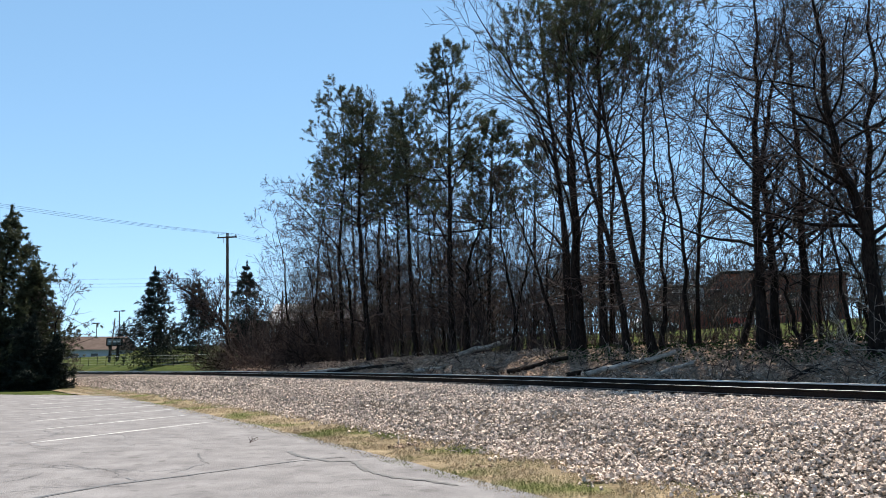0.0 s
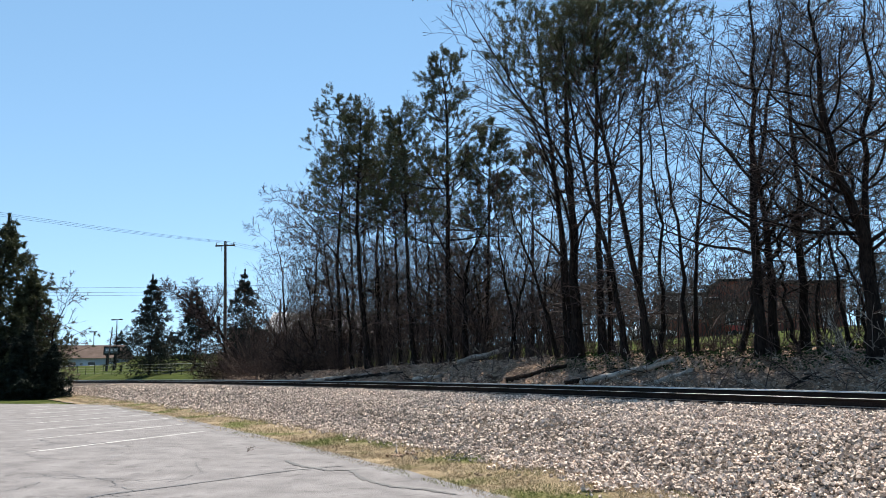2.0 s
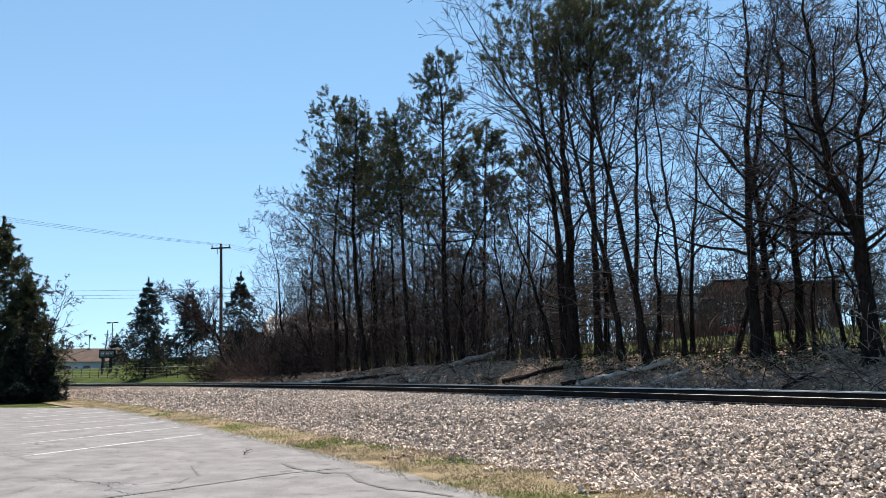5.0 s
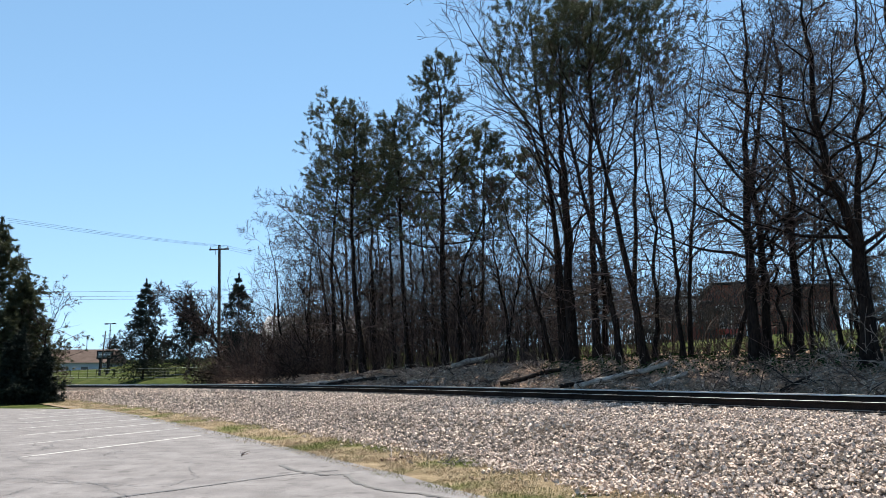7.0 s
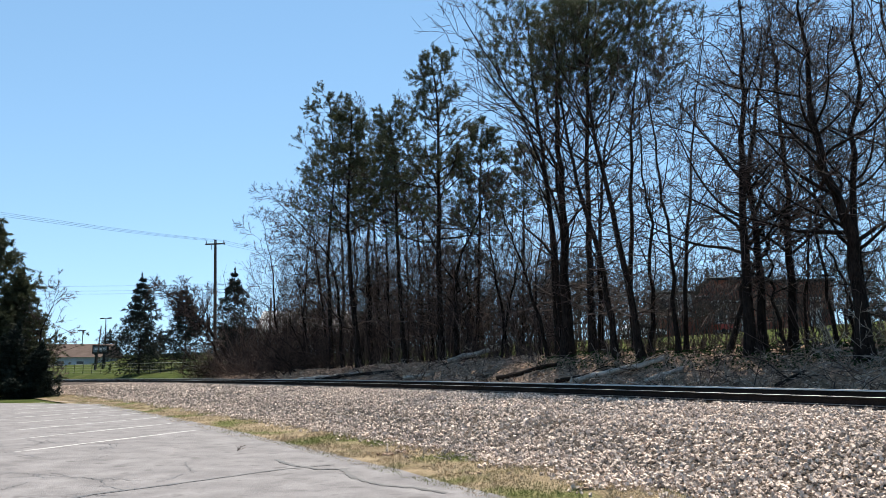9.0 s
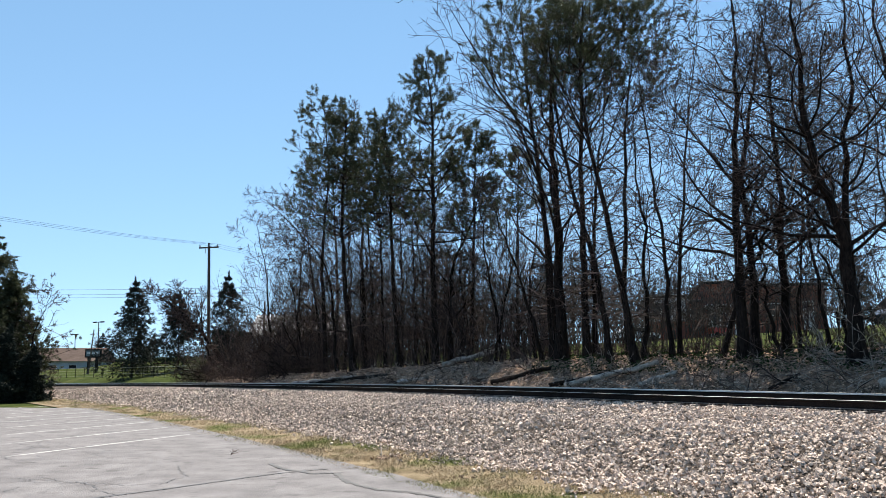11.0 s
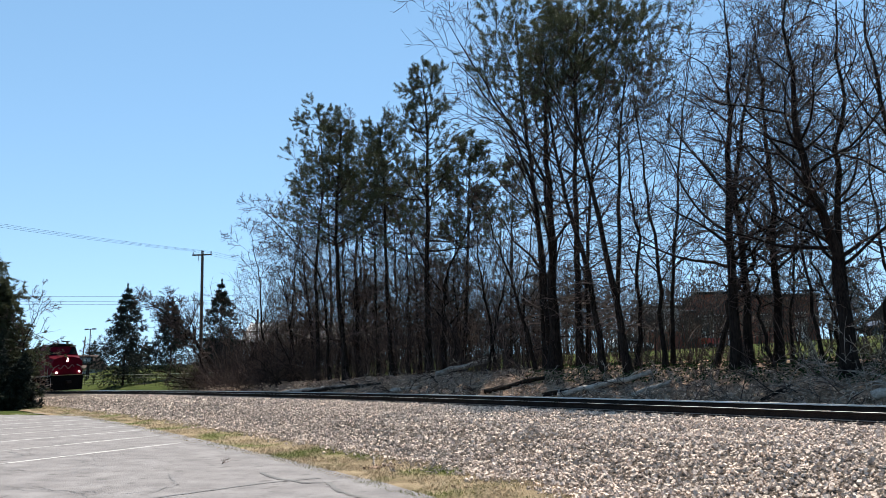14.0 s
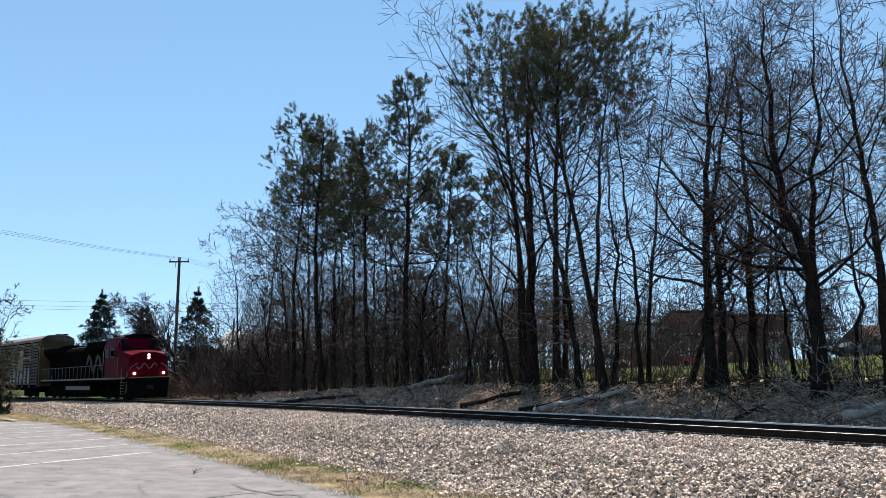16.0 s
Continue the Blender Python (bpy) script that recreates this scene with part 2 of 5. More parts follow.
def strip(offsets, amp, lift=0.0):
    def place(u, s):
        x, y, _ = at_track(u, s)
        edge = min(1.0, 2 * (s - offsets[0]) / (offsets[-1] - offsets[0] + 1e-6) * 3, 6 * (offsets[-1] - s) / (offsets[-1] - offsets[0] + 1e-6))
        drop = 0.0 if offsets[0] < 2 else 0.6 * min(1.0, max(0.0, (u - 58) / 8 * (s - 5.0) / 2))
        return x, y, height_at(u, s) - drop + lift * max(0.0, edge) + bumpy(u, s, amp) * max(0.0, edge)
    return place


def far_place(u, s):
    x, y, _ = at_track(u, s)
    return x, y, height_at(u, s) - 0.02


grid_sheet("ground", [-400, -150, -60] + list(range(-40, 100, 5)) + [120, 150, 200, 260],
           [-400, -200, -80, -30, -12, -10.2, -9.4, -8.2, -4.6, -1.9, 0, 1.9, 3.1, 4, 5, 6, 7, 7.5, 9, 12, 16, 22, 30, 45, 60, 90, 150, 300],
           lambda u, s: (at_track(min(max(u, -60), 130), s)[0] + (0.0 if -60 <= u <= 130 else (u - min(max(u, -60), 130)) * -0.8),
                         at_track(min(max(u, -60), 130), s)[1] + (0.0 if -60 <= u <= 130 else (u - min(max(u, -60), 130)) * 0.6),
                         height_at(u, s) - 0.05 - (0.35 if 1.5 < s < 10 and u < 60 else 0.0) - (0.2 if -9.9 < s < -1 else 0.0)),
           M_LAWN, "rolling spring lawn with some dry patches", "ground")
# Sheet under the stones, its dark colour standing in for shaded gaps.
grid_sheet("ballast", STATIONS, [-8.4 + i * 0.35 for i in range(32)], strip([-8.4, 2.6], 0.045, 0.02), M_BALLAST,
           "pinkish-grey ballast shoulder, darkened as shade between the stones", "ballast")
grid_sheet("bank", STATIONS, [2.2 + i * 0.4 for i in range(24)], strip([2.2, 11.4], 0.16, 0.05), M_LITTER,
           "brown bank covered in dead leaves and twigs", "bank")
grid_sheet("verge", STATIONS, [-10.6 + i * 0.25 for i in range(12)], strip([-10.6, -7.8], 0.03, 0.02), M_VERGE,
           "thin dry yellow-green grass verge", "verge")


edge_rows = []
for i in range(60):
    u = -6 + i * 0.8
    s = -9.75 + 0.10 * noise.noise((u * 0.7, 0, 0)) + 0.05 * noise.noise((u * 3, 5, 0))
    x, y, _ = at_track(u, s)
    if y < 45.8:
        edge_rows.append((x, y))
b = Build()
top = [(x, y, 0.055) for x, y in edge_rows] + [(-60, 46.0, 0.055), (-60, -12, 0.055)]
k = len(top)
b.add(top + [(x, y, -0.1) for x, y, _ in top], [list(range(k))] + [[i, (i + 1) % k, k + (i + 1) % k, k + i] for i in range(k)])
solid("parking_lot", b, M_ASPHALT, "weathered grey asphalt parking lot with cracks", "parking lot", kind="structure")

# ---- trees ----
RNG = np.random.default_rng(7)


def grow(P, R, k, t0, t1, angle, length, steps, up, wobble, shrink, taper=0.25, falloff=0.55, jit=(0.6, 1.25), even=0.0, whorls=0):
    """k children on each of the branches P, R."""
    n, s, _ = P.shape
    t = np.sort(RNG.uniform(0, 1, (n, k)), axis=1) * (1 - even) + even * (np.arange(k) + 0.5) / k
    if whorls:
        t = (np.floor(t * whorls) + 0.5 + RNG.normal(0, 0.07, t.shape)) / whorls
    t = np.clip(t, 0, 1) * (t1 - t0) + t0
    pos = t * (s - 1)
    i = np.minimum(pos.astype(int), s - 2)
    w = (pos - i)[..., None]
    r = np.arange(n)[:, None]
    base = P[r, i] * (1 - w) + P[r, i + 1] * w
    T = P[r, i + 1] - P[r, i]
    T /= np.linalg.norm(T, axis=2, keepdims=True) + 1e-9
    rad = R[r, i] * (1 - w[..., 0]) + R[r, i + 1] * w[..., 0]
    U = np.cross(T, np.array([0.3, 0.5, 0.81]))
    U /= np.linalg.norm(U, axis=2, keepdims=True) + 1e-9
    W = np.cross(T, U)
    phi = RNG.uniform(0, 2 * np.pi, (n, 1)) + np.arange(k) * 2.4 + RNG.uniform(-0.5, 0.5, (n, k))
    a = np.radians(angle) * RNG.uniform(0.7, 1.3, (n, k))
    d = np.cos(a)[..., None] * T + np.sin(a)[..., None] * (np.cos(phi)[..., None] * U + np.sin(phi)[..., None] * W)
    L = length * (1 - falloff * (t - t0) / max(t1 - t0, 1e-6)) * RNG.uniform(*jit, (n, k))
    if np.ndim(length) == 2:
        L = length * RNG.uniform(*jit, (n, k)) * (1 - falloff * (t - t0) / max(t1 - t0, 1e-6))
    p, d = base.reshape(-1, 3).copy(), d.reshape(-1, 3)
    step = (L.reshape(-1, 1)) / (steps - 1)
    out = [p.copy()]
    for _ in range(steps - 1):
        p = p + d * step
        out.append(p.copy())
        d = d + RNG.normal(0, wobble, d.shape) + np.array([0, 0, up])
        d /= np.linalg.norm(d, axis=1, keepdims=True)
    Q = np.stack(out, 1)
    r0 = np.minimum(rad.reshape(-1, 1) * shrink, rad.reshape(-1, 1))
    return Q, r0 * np.linspace(1, taper, steps)[None], L.reshape(-1, 1)


def trunk_path(radius, bends, steps=18, wobble=0.05, tip=0.06):
    """A bent, tapered stem through a few offsets."""
    pts = np.array([(0, 0, -0.15)] + [(dx, 0.0, dz) for dx, dz in bends], float)
    radius = radius * 0.84
    pts[1:, 1] = RNG.normal(0, 0.25, len(pts) - 1)
    z = np.linspace(0, 1, steps)
    key = np.concatenate([[0], np.cumsum(np.linalg.norm(np.diff(pts, axis=0), axis=1))])
    key /= key[-1]
    P = np.stack([np.interp(z, key, pts[:, c]) for c in range(3)], 1)
    for _ in range(2):
        P[1:-1] = 0.25 * P[:-2] + 0.5 * P[1:-1] + 0.25 * P[2:]
    P[1:] += RNG.normal(0, wobble, (steps - 1, 3)) * np.array([1, 1, 0.2])
    R = radius * (1 - (1 - tip) * z ** 0.9)
    R[0] *= 1.5
    R[1] *= 1.12
    return P[None], R[None]


def gather(levels):
    b = Build()
    for (P, R), sides in levels:
        v, f = tubes(P, R, sides)
        b.add(v, f)
    return b


def tufts(P, D, length, width, count, spread=1.0):
    """Sprays of thin needles: at each point, count slender triangles round the direction D."""
    n = len(P)
    d = D[:, None] + RNG.normal(0, 0.55 * spread, (n, count, 3))
    d /= np.linalg.norm(d, axis=2, keepdims=True)
    side = np.cross(d, RNG.normal(0, 1, (n, count, 3)))
    side /= np.linalg.norm(side, axis=2, keepdims=True) + 1e-9
    o = P[:, None] + RNG.normal(0, length * 0.18, (n, count, 3))
    ln = length * RNG.uniform(0.6, 1.2, (n, count, 1))
    a, c = o - side * width, o + side * width
    tip = o + d * ln
    V = np.stack([a, c, tip], 2).reshape(-1, 3)
    F = np.arange(len(V)).reshape(-1, 3)
    return Build().add(V, F)


def clumps(P, D, count, half, length=0.17, core=0.16):
    """Bottle-brush clumps of needles: count slender triangles bristling round a short shoot at each point."""
    n = len(P)
    D = D / (np.linalg.norm(D, axis=1, keepdims=True) + 1e-9)
    along = RNG.uniform(-1, 1, (n, count, 1))
    size = RNG.uniform(0.7, 1.25, (n, 1, 1))
    d = RNG.normal(0, 1, (n, count, 3))
    d = d / np.linalg.norm(d, axis=2, keepdims=True) + D[:, None] * 0.55
    d /= np.linalg.norm(d, axis=2, keepdims=True)
    o = P[:, None] + D[:, None] * along * core * size + d * 0.015
    side = np.cross(d, RNG.normal(0, 1, (n, count, 3)))
    side /= np.linalg.norm(side, axis=2, keepdims=True) + 1e-9
    tip = o + d * length * size * RNG.uniform(0.75, 1.15, (n, count, 1))
    mid = o + d * length * size * 0.3
    V = np.stack([o - side * half * 0.4, mid + side * half, tip], 2).reshape(-1, 3)
    return Build().add(V, np.arange(len(V)).reshape(-1, 3))


def bare_tree(x, y, radius, bends, limbs=15, density=1.0, reach=0.36, label="leafless tree with dark bark and fine twigs",
              group="trees on the bank", twig=0.9, leaves=False, angle=52, up=0.05, wobble=0.17, whiskers=16, low=0.24, curl=0.13, fine=True):
    h = bends[-1][1]
    far = math.hypot(x, y) > 40
    P, R = trunk_path(radius, bends)
    P1, R1, L1 = grow(P, R, limbs, low, 0.985, angle, h * reach, 9, up, wobble, 0.46, taper=0.14)
    P2, R2, L2 = grow(P1, R1, max(3, int(6 * density)), 0.12, 0.98, 50, L1 * 0.58, 6, 0.04, curl, 0.6)
    P3, R3, L3 = grow(P2, R2, max(3, int(5 * density)), 0.12, 0.98, 48, L2 * 0.68, 4, 0.04, curl, 0.65)
    PW, RW, LW = grow(P, R, whiskers, 0.06, 0.6, 74, h * 0.09, 5, -0.01, 0.2, 0.16)
    PX, RX, _ = grow(PW, RW, 4, 0.2, 0.95, 55, LW * 0.5, 3, 0.0, 0.15, 0.6)
    thick = 1.35 if far else 1.0
    R2, R3 = np.maximum(R2, 0.015 * twig * thick), np.maximum(R3, 0.009 * twig * thick)
    levels = [((P2, R2), 3), ((P3, R3), 3), ((PX, np.maximum(RX, 0.006 * thick)), 3)]
    if twig < 1.5 and fine:
        P4, R4, L4 = grow(P3, R3, 2, 0.1, 0.85, 42, L3 * 0.8, 3, 0.04, 0.12, 0.7)
        levels.append(((P4, np.maximum(R4, 0.0062 * twig * thick)), 3))
    t = thing("tree", pose(x, y, land(x, y)), label, "tree", group)
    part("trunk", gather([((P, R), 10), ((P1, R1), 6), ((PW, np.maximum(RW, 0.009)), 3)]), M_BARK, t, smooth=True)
    part("crown", gather(levels), M_TWIG, t, "bare grey-brown twigs")
    if leaves:
        part("leaves", tufts(P3[:, 1], P3[:, 1] - P3[:, 0] + np.array([0, 0, -0.1]), 0.11, 0.022, 2, 0.6), M_NEEDLE, t, "scattered withered leaves")
    return t


def pine_tree(x, y, radius, bends, crown=0.45, limbs=40, label="tall dark green pine with clumped needles", group="trees on the bank",
              reach=0.19, full=1.0):
    h = bends[-1][1]
    far = math.hypot(x, y) > 40
    open_crown = full < 1
    P, R = trunk_path(radius, bends, wobble=0.03, tip=0.15)
    crown = max(crown, 0.5) if open_crown else crown
    P1, R1, L1 = grow(P, R, limbs, 1 - crown, 0.99, 54 if open_crown else 70, h * reach * (1.3 if open_crown else 1.1), 8, 0.07 if open_crown else 0.06, 0.10, 0.45,
                      falloff=0.5 if open_crown else 0.7, jit=(0.45, 1.25))
    PD, RD, LD = grow(P, R, 70, 0.10, 1 - crown * 0.4, 78, h * 0.15, 6, -0.02, 0.2, 0.2)
    PE, RE, _ = grow(PD, RD, 6, 0.2, 0.95, 50, LD * 0.45, 4, 0.0, 0.22, 0.6)
    P2, R2, L2 = grow(P1, R1, 7, 0.35, 0.99, 48, L1 * 0.42, 5, 0.10, 0.16, 0.55, falloff=0.4)
    RD, RE, R2 = np.maximum(RD, 0.010), np.maximum(RE, 0.008), np.maximum(R2, 0.011)
    t = thing("pine_tree", pose(x, y, land(x, y)), label, "tree", group)
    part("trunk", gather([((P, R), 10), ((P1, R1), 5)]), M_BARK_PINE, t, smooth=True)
    part("branch_tangle", gather([((PD, RD), 4), ((PE, RE), 3), ((P2, R2), 3)]), M_TWIG, t, "dead lower branches and shoots")["kind"] = "stuff"
    pts, dirs = [], []
    for Q, idx in ((P2, (4,)), (P1, (7,)), (P2 if open_crown else P2[::2], (3 if open_crown else 2,))):
        for i in idx:
            pts.append(Q[:, i])
            dirs.append(Q[:, i] - Q[:, i - 1])
    pts, dirs = np.concatenate(pts), np.concatenate(dirs)
    dirs = dirs / (np.linalg.norm(dirs, axis=1, keepdims=True) + 1e-9) + np.array([0, 0, 0.3])
    keep = RNG.uniform(0, 1, len(pts)) < (1.0 if open_crown else min(1.0, 0.6 * full))
    if open_crown:
        keep &= pts[:, 2] > h * 0.77 + RNG.normal(0, h * 0.03, len(pts))
    part("crown", clumps(pts[keep], dirs[keep], 46, 0.024 if far else 0.019, 0.19 if far else 0.165, 0.17), M_NEEDLE, t, "clumps of dark green needles")
    return t


def spruce_tree(x, y, height, width, limbs=120, radius=0.14, low=0.04, lean=0.0, droop=-0.05, count=9, label="dark green spruce with drooping boughs",
                group="spruces", size=0.26, mat=None, angle=84, jit=(0.8, 1.1), spread=0.8, width_n=0.03, whorls=0, sprays=7):
    P, R = trunk_path(radius, [(lean * 0.5, height * 0.5), (lean, height)], wobble=0.02, tip=0.1)
    P1, R1, L1 = grow(P, R, limbs, low, 0.965, angle, width, 6, droop, 0.05, 0.25, falloff=0.965, jit=jit, even=0.8, whorls=whorls)
    P2, R2, L2 = grow(P1, R1, sprays, 0.1, 0.98, 50, L1 * 0.36, 4, -0.03, 0.06, 0.6, falloff=0.5, jit=(0.8, 1.2))
    R1, R2 = np.maximum(R1, 0.012), np.maximum(R2, 0.006)
    t = thing("spruce_tree", pose(x, y, land(x, y)), label, "tree", group)
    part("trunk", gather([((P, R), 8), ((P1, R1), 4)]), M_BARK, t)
    pts, dirs = [], []
    for Q, idx in ((P2, (1, 2, 3)), (P1, (2, 3, 4, 5))):
        for i in idx:
            pts.append(Q[:, i])
            dirs.append(Q[:, i] - Q[:, i - 1])
    pts, dirs = np.concatenate(pts), np.concatenate(dirs)
    keep = np.random.default_rng(int(height * 100)).random(len(pts)) < np.clip((height - pts[:, 2]) / (0.22 * height), 0.12, 1.0)
    pts, dirs = pts[keep], dirs[keep]
    dirs = dirs / (np.linalg.norm(dirs, axis=1, keepdims=True) + 1e-9) + np.array([0, 0, -0.3])
    tip = np.stack([np.full(14, lean), np.zeros(14), np.linspace(0.93, 0.995, 14) * height], 1)
    pts, dirs = np.concatenate([pts, tip]), np.concatenate([dirs, np.tile([[0.0, 0.0, 2.0]], (14, 1))])
    part("crown", tufts(pts, dirs, size, width_n, count, spread), mat or M_SPRUCE, t, "dense dark green needles")
    return t


pine_tree(-7.41, 54.79, 0.214, [(-0.58, 8.74), (-0.11, 15.52), (-0.73, 21.19)], crown=0.5, reach=0.2, limbs=60, full=1.7)
pine_tree(-4.85, 49.72, 0.272, [(-0.80, 6.06), (-1.09, 11.20), (-0.94, 18.46)], crown=0.5, reach=0.2, limbs=60, full=1.7)
bare_tree(-4.29, 52.33, 0.225, [(-0.33, 6.19), (-0.57, 11.77), (-0.99, 17.45)])
pine_tree(-2.71, 49.36, 0.174, [(-0.31, 4.74), (-0.61, 11.51), (-0.85, 14.59)], crown=0.36, reach=0.24, full=0.62)
pine_tree(-1.72, 46.29, 0.217, [(-0.44, 6.36), (-0.71, 12.98), (-1.20, 16.74)], crown=0.5, reach=0.2, limbs=60, full=1.7)
bare_tree(-0.62, 47.33, 0.148, [(-0.16, 5.49), (-0.44, 10.93), (-0.60, 13.69)])
pine_tree(0.60, 43.03, 0.269, [(-0.16, 5.03), (-0.21, 16.21), (-0.64, 19.13)], crown=0.66, reach=0.2, limbs=64, full=1.7)
bare_tree(1.46, 42.68, 0.217, [(-0.04, 4.65), (0.31, 6.70), (1.55, 8.78), (1.84, 10.89)])
pine_tree(2.66, 44.45, 0.174, [(0.20, 3.27), (0.33, 9.33), (0.53, 14.71)], crown=0.5, reach=0.2, limbs=60, full=1.7)
bare_tree(-12.27, 60.19, 0.141, [(-0.75, 5.39), (-1.26, 9.21), (-2.47, 13.60)])
bare_tree(-9.56, 58.38, 0.137, [(-0.66, 4.09), (-1.30, 7.31), (-2.70, 10.59)])
bare_tree(-10.07, 58.22, 0.137, [(-0.28, 3.23), (0.00, 9.68), (0.97, 15.40)])
bare_tree(-6.22, 51.56, 0.161, [(-0.31, 3.54), (-0.80, 7.63), (-2.99, 10.12), (-5.33, 12.45)])
bare_tree(-3.95, 54.37, 0.149, [(-0.06, 5.10), (-0.47, 10.33), (-1.03, 19.87)])
bare_tree(-6.20, 55.67, 0.152, [(0.43, 5.39), (0.15, 11.66), (-0.32, 17.67)])
bare_tree(-1.52, 50.26, 0.157, [(-0.14, 4.68), (-0.32, 8.70), (-0.07, 13.66)])
bare_tree(0.04, 46.42, 0.145, [(-0.18, 4.33), (-0.48, 7.29), (-0.93, 10.69)])
bare_tree(-5.42, 54.32, 0.170, [(0.49, 3.53), (1.38, 7.39), (1.78, 10.46)])
bare_tree(-8.30, 58.40, 0.183, [(-0.48, 4.87), (-1.14, 9.05), (-2.22, 14.76)])
bare_tree(2.10, 44.37, 0.139, [(0.20, 3.32), (-0.06, 6.13), (0.25, 10.10)])
bare_tree(-7.44, 60.54, 0.213, [(0.12, 5.84), (-0.41, 13.15), (-0.88, 19.71)])
bare_tree(6.14, 33.02, 0.336, [(-0.01, 5.97), (-0.25, 9.73), (-0.22, 13.12), (0.15, 16.61)], limbs=18, density=0.62, fine=False, angle=42, up=0.08, curl=0.09, whiskers=26)
pine_tree(6.01, 34.32, 0.215, [(-0.23, 5.82), (-0.57, 9.78), (-0.98, 13.88), (-1.24, 17.82)], crown=0.36, reach=0.24, full=0.62)
pine_tree(7.19, 32.32, 0.227, [(-0.01, 6.40), (0.08, 11.32), (0.35, 17.05)], crown=0.36, reach=0.25, limbs=44, full=0.62)
bare_tree(7.88, 33.65, 0.158, [(-0.03, 5.01), (0.49, 10.29), (1.23, 15.23)], density=0.62, fine=False, angle=42, up=0.08, curl=0.09, whiskers=26)
pine_tree(7.70, 30.22, 0.177, [(-0.58, 4.60), (-1.51, 7.89), (-1.97, 10.46), (-2.16, 14.41)], crown=0.34, reach=0.24, full=0.62)
pine_tree(8.34, 28.82, 0.191, [(-0.73, 4.44), (-1.41, 8.45), (-1.88, 11.75), (-1.62, 15.34)], crown=0.36, reach=0.25, limbs=44, full=0.62)
pine_tree(8.68, 30.92, 0.157, [(-0.05, 2.67), (0.08, 7.91), (0.20, 10.28), (1.05, 15.40)], crown=0.36, reach=0.22, full=0.62)
bare_tree(8.79, 29.24, 0.126, [(0.34, 4.35), (0.23, 6.95), (0.04, 8.36), (0.03, 11.78)], density=0.62, fine=False, angle=42, up=0.08, curl=0.09, whiskers=26)
bare_tree(5.49, 34.03, 0.133, [(-0.19, 0.94), (-1.25, 4.85), (-2.19, 6.95), (-2.75, 8.35)], density=0.62, fine=False, angle=42, up=0.08, curl=0.09, whiskers=26)
bare_tree(3.99, 38.99, 0.122, [(-0.12, 2.14), (-0.72, 5.38), (-0.80, 6.82), (-1.10, 9.83)], density=0.62, fine=False, angle=42, up=0.08, curl=0.09, whiskers=26)
pine_tree(5.36, 43.18, 0.152, [(0.11, 4.32), (0.26, 8.36), (0.39, 12.80)], crown=0.4)
bare_tree(3.62, 38.64, 0.106, [(0.66, 3.53), (1.31, 6.00), (1.52, 8.83)], density=0.62, fine=False, angle=42, up=0.08, curl=0.09, whiskers=26)
bare_tree(5.68, 37.37, 0.102, [(-0.35, 3.86), (0.31, 6.86), (0.26, 10.88)], density=0.62, fine=False, angle=42, up=0.08, curl=0.09, whiskers=26)
bare_tree(6.32, 33.13, 0.181, [(-0.19, 5.89), (-0.44, 9.39), (-1.56, 11.13), (-3.34, 13.20), (-4.91, 15.59)], limbs=14, reach=0.3, density=0.62, fine=False, angle=42, up=0.08, curl=0.09, whiskers=26)
bare_tree(6.02, 33.77, 0.172, [(-0.17, 7.66), (-1.44, 11.63), (-3.20, 14.55), (-5.14, 18.15)], limbs=22, reach=0.34, density=0.85, fine=False, angle=42, up=0.08, curl=0.09, whiskers=26)
bare_tree(9.44, 27.82, 0.120, [(0.10, 3.94), (-0.36, 6.27), (-0.46, 8.38), (-0.74, 10.51), (-0.73, 13.19)])
bare_tree(9.85, 28.11, 0.110, [(0.13, 4.44), (0.52, 6.53), (0.76, 9.51), (1.18, 12.03), (1.43, 14.78)])
bare_tree(10.41, 25.85, 0.141, [(0.49, 0.82), (1.01, 2.75), (2.05, 4.41), (3.16, 5.46), (4.06, 6.31), (4.61, 7.82)], limbs=14)
bare_tree(10.97, 24.93, 0.24, [(0.07, 3.56), (-0.01, 5.87), (0.38, 9.00), (0.48, 12.29), (0.56, 14.78)], limbs=22, density=1.2, twig=0.8)
bare_tree(11.51, 25.19, 0.19, [(-0.02, 4.30), (0.01, 6.54), (0.37, 8.36), (0.96, 11.42), (1.26, 14.13)], limbs=22, density=1.2, twig=0.8)
bare_tree(12.37, 24.93, 0.2, [(0.18, 4.08), (0.30, 7.61), (0.34, 10.59), (0.68, 13.70)], limbs=22, density=1.2, twig=0.8)
bare_tree(12.00, 24.58, 0.086, [(-0.24, 3.16), (-0.49, 4.87), (-0.61, 6.50)])
bare_tree(12.92, 24.98, 0.068, [(0.18, 2.43), (0.63, 5.46), (1.06, 8.18), (1.42, 11.21)])
bare_tree(13.21, 23.53, 0.083, [(-0.24, 2.43), (-0.35, 5.18), (-0.33, 7.74), (-0.16, 11.01)], limbs=18)
bare_tree(12.70, 21.23, 0.29, [(0.07, 3.73), (-0.48, 5.12), (-0.98, 7.36), (-1.10, 10.21), (-1.09, 12.50)], limbs=24, density=1.0, twig=0.8)
bare_tree(13.02, 21.67, 0.19, [(0.00, 3.99), (0.06, 6.14), (0.55, 8.54), (0.65, 10.63), (0.98, 13.19)], limbs=22, density=1.0, twig=0.8)
bare_tree(13.45, 23.11, 0.081, [(0.06, 1.55), (-0.47, 3.76), (-0.60, 6.62)])
bare_tree(13.94, 19.88, 0.2, [(0.14, 2.54), (-0.08, 4.97), (-0.22, 7.50), (-0.36, 10.12), (-0.32, 12.29)], limbs=16, density=0.85)
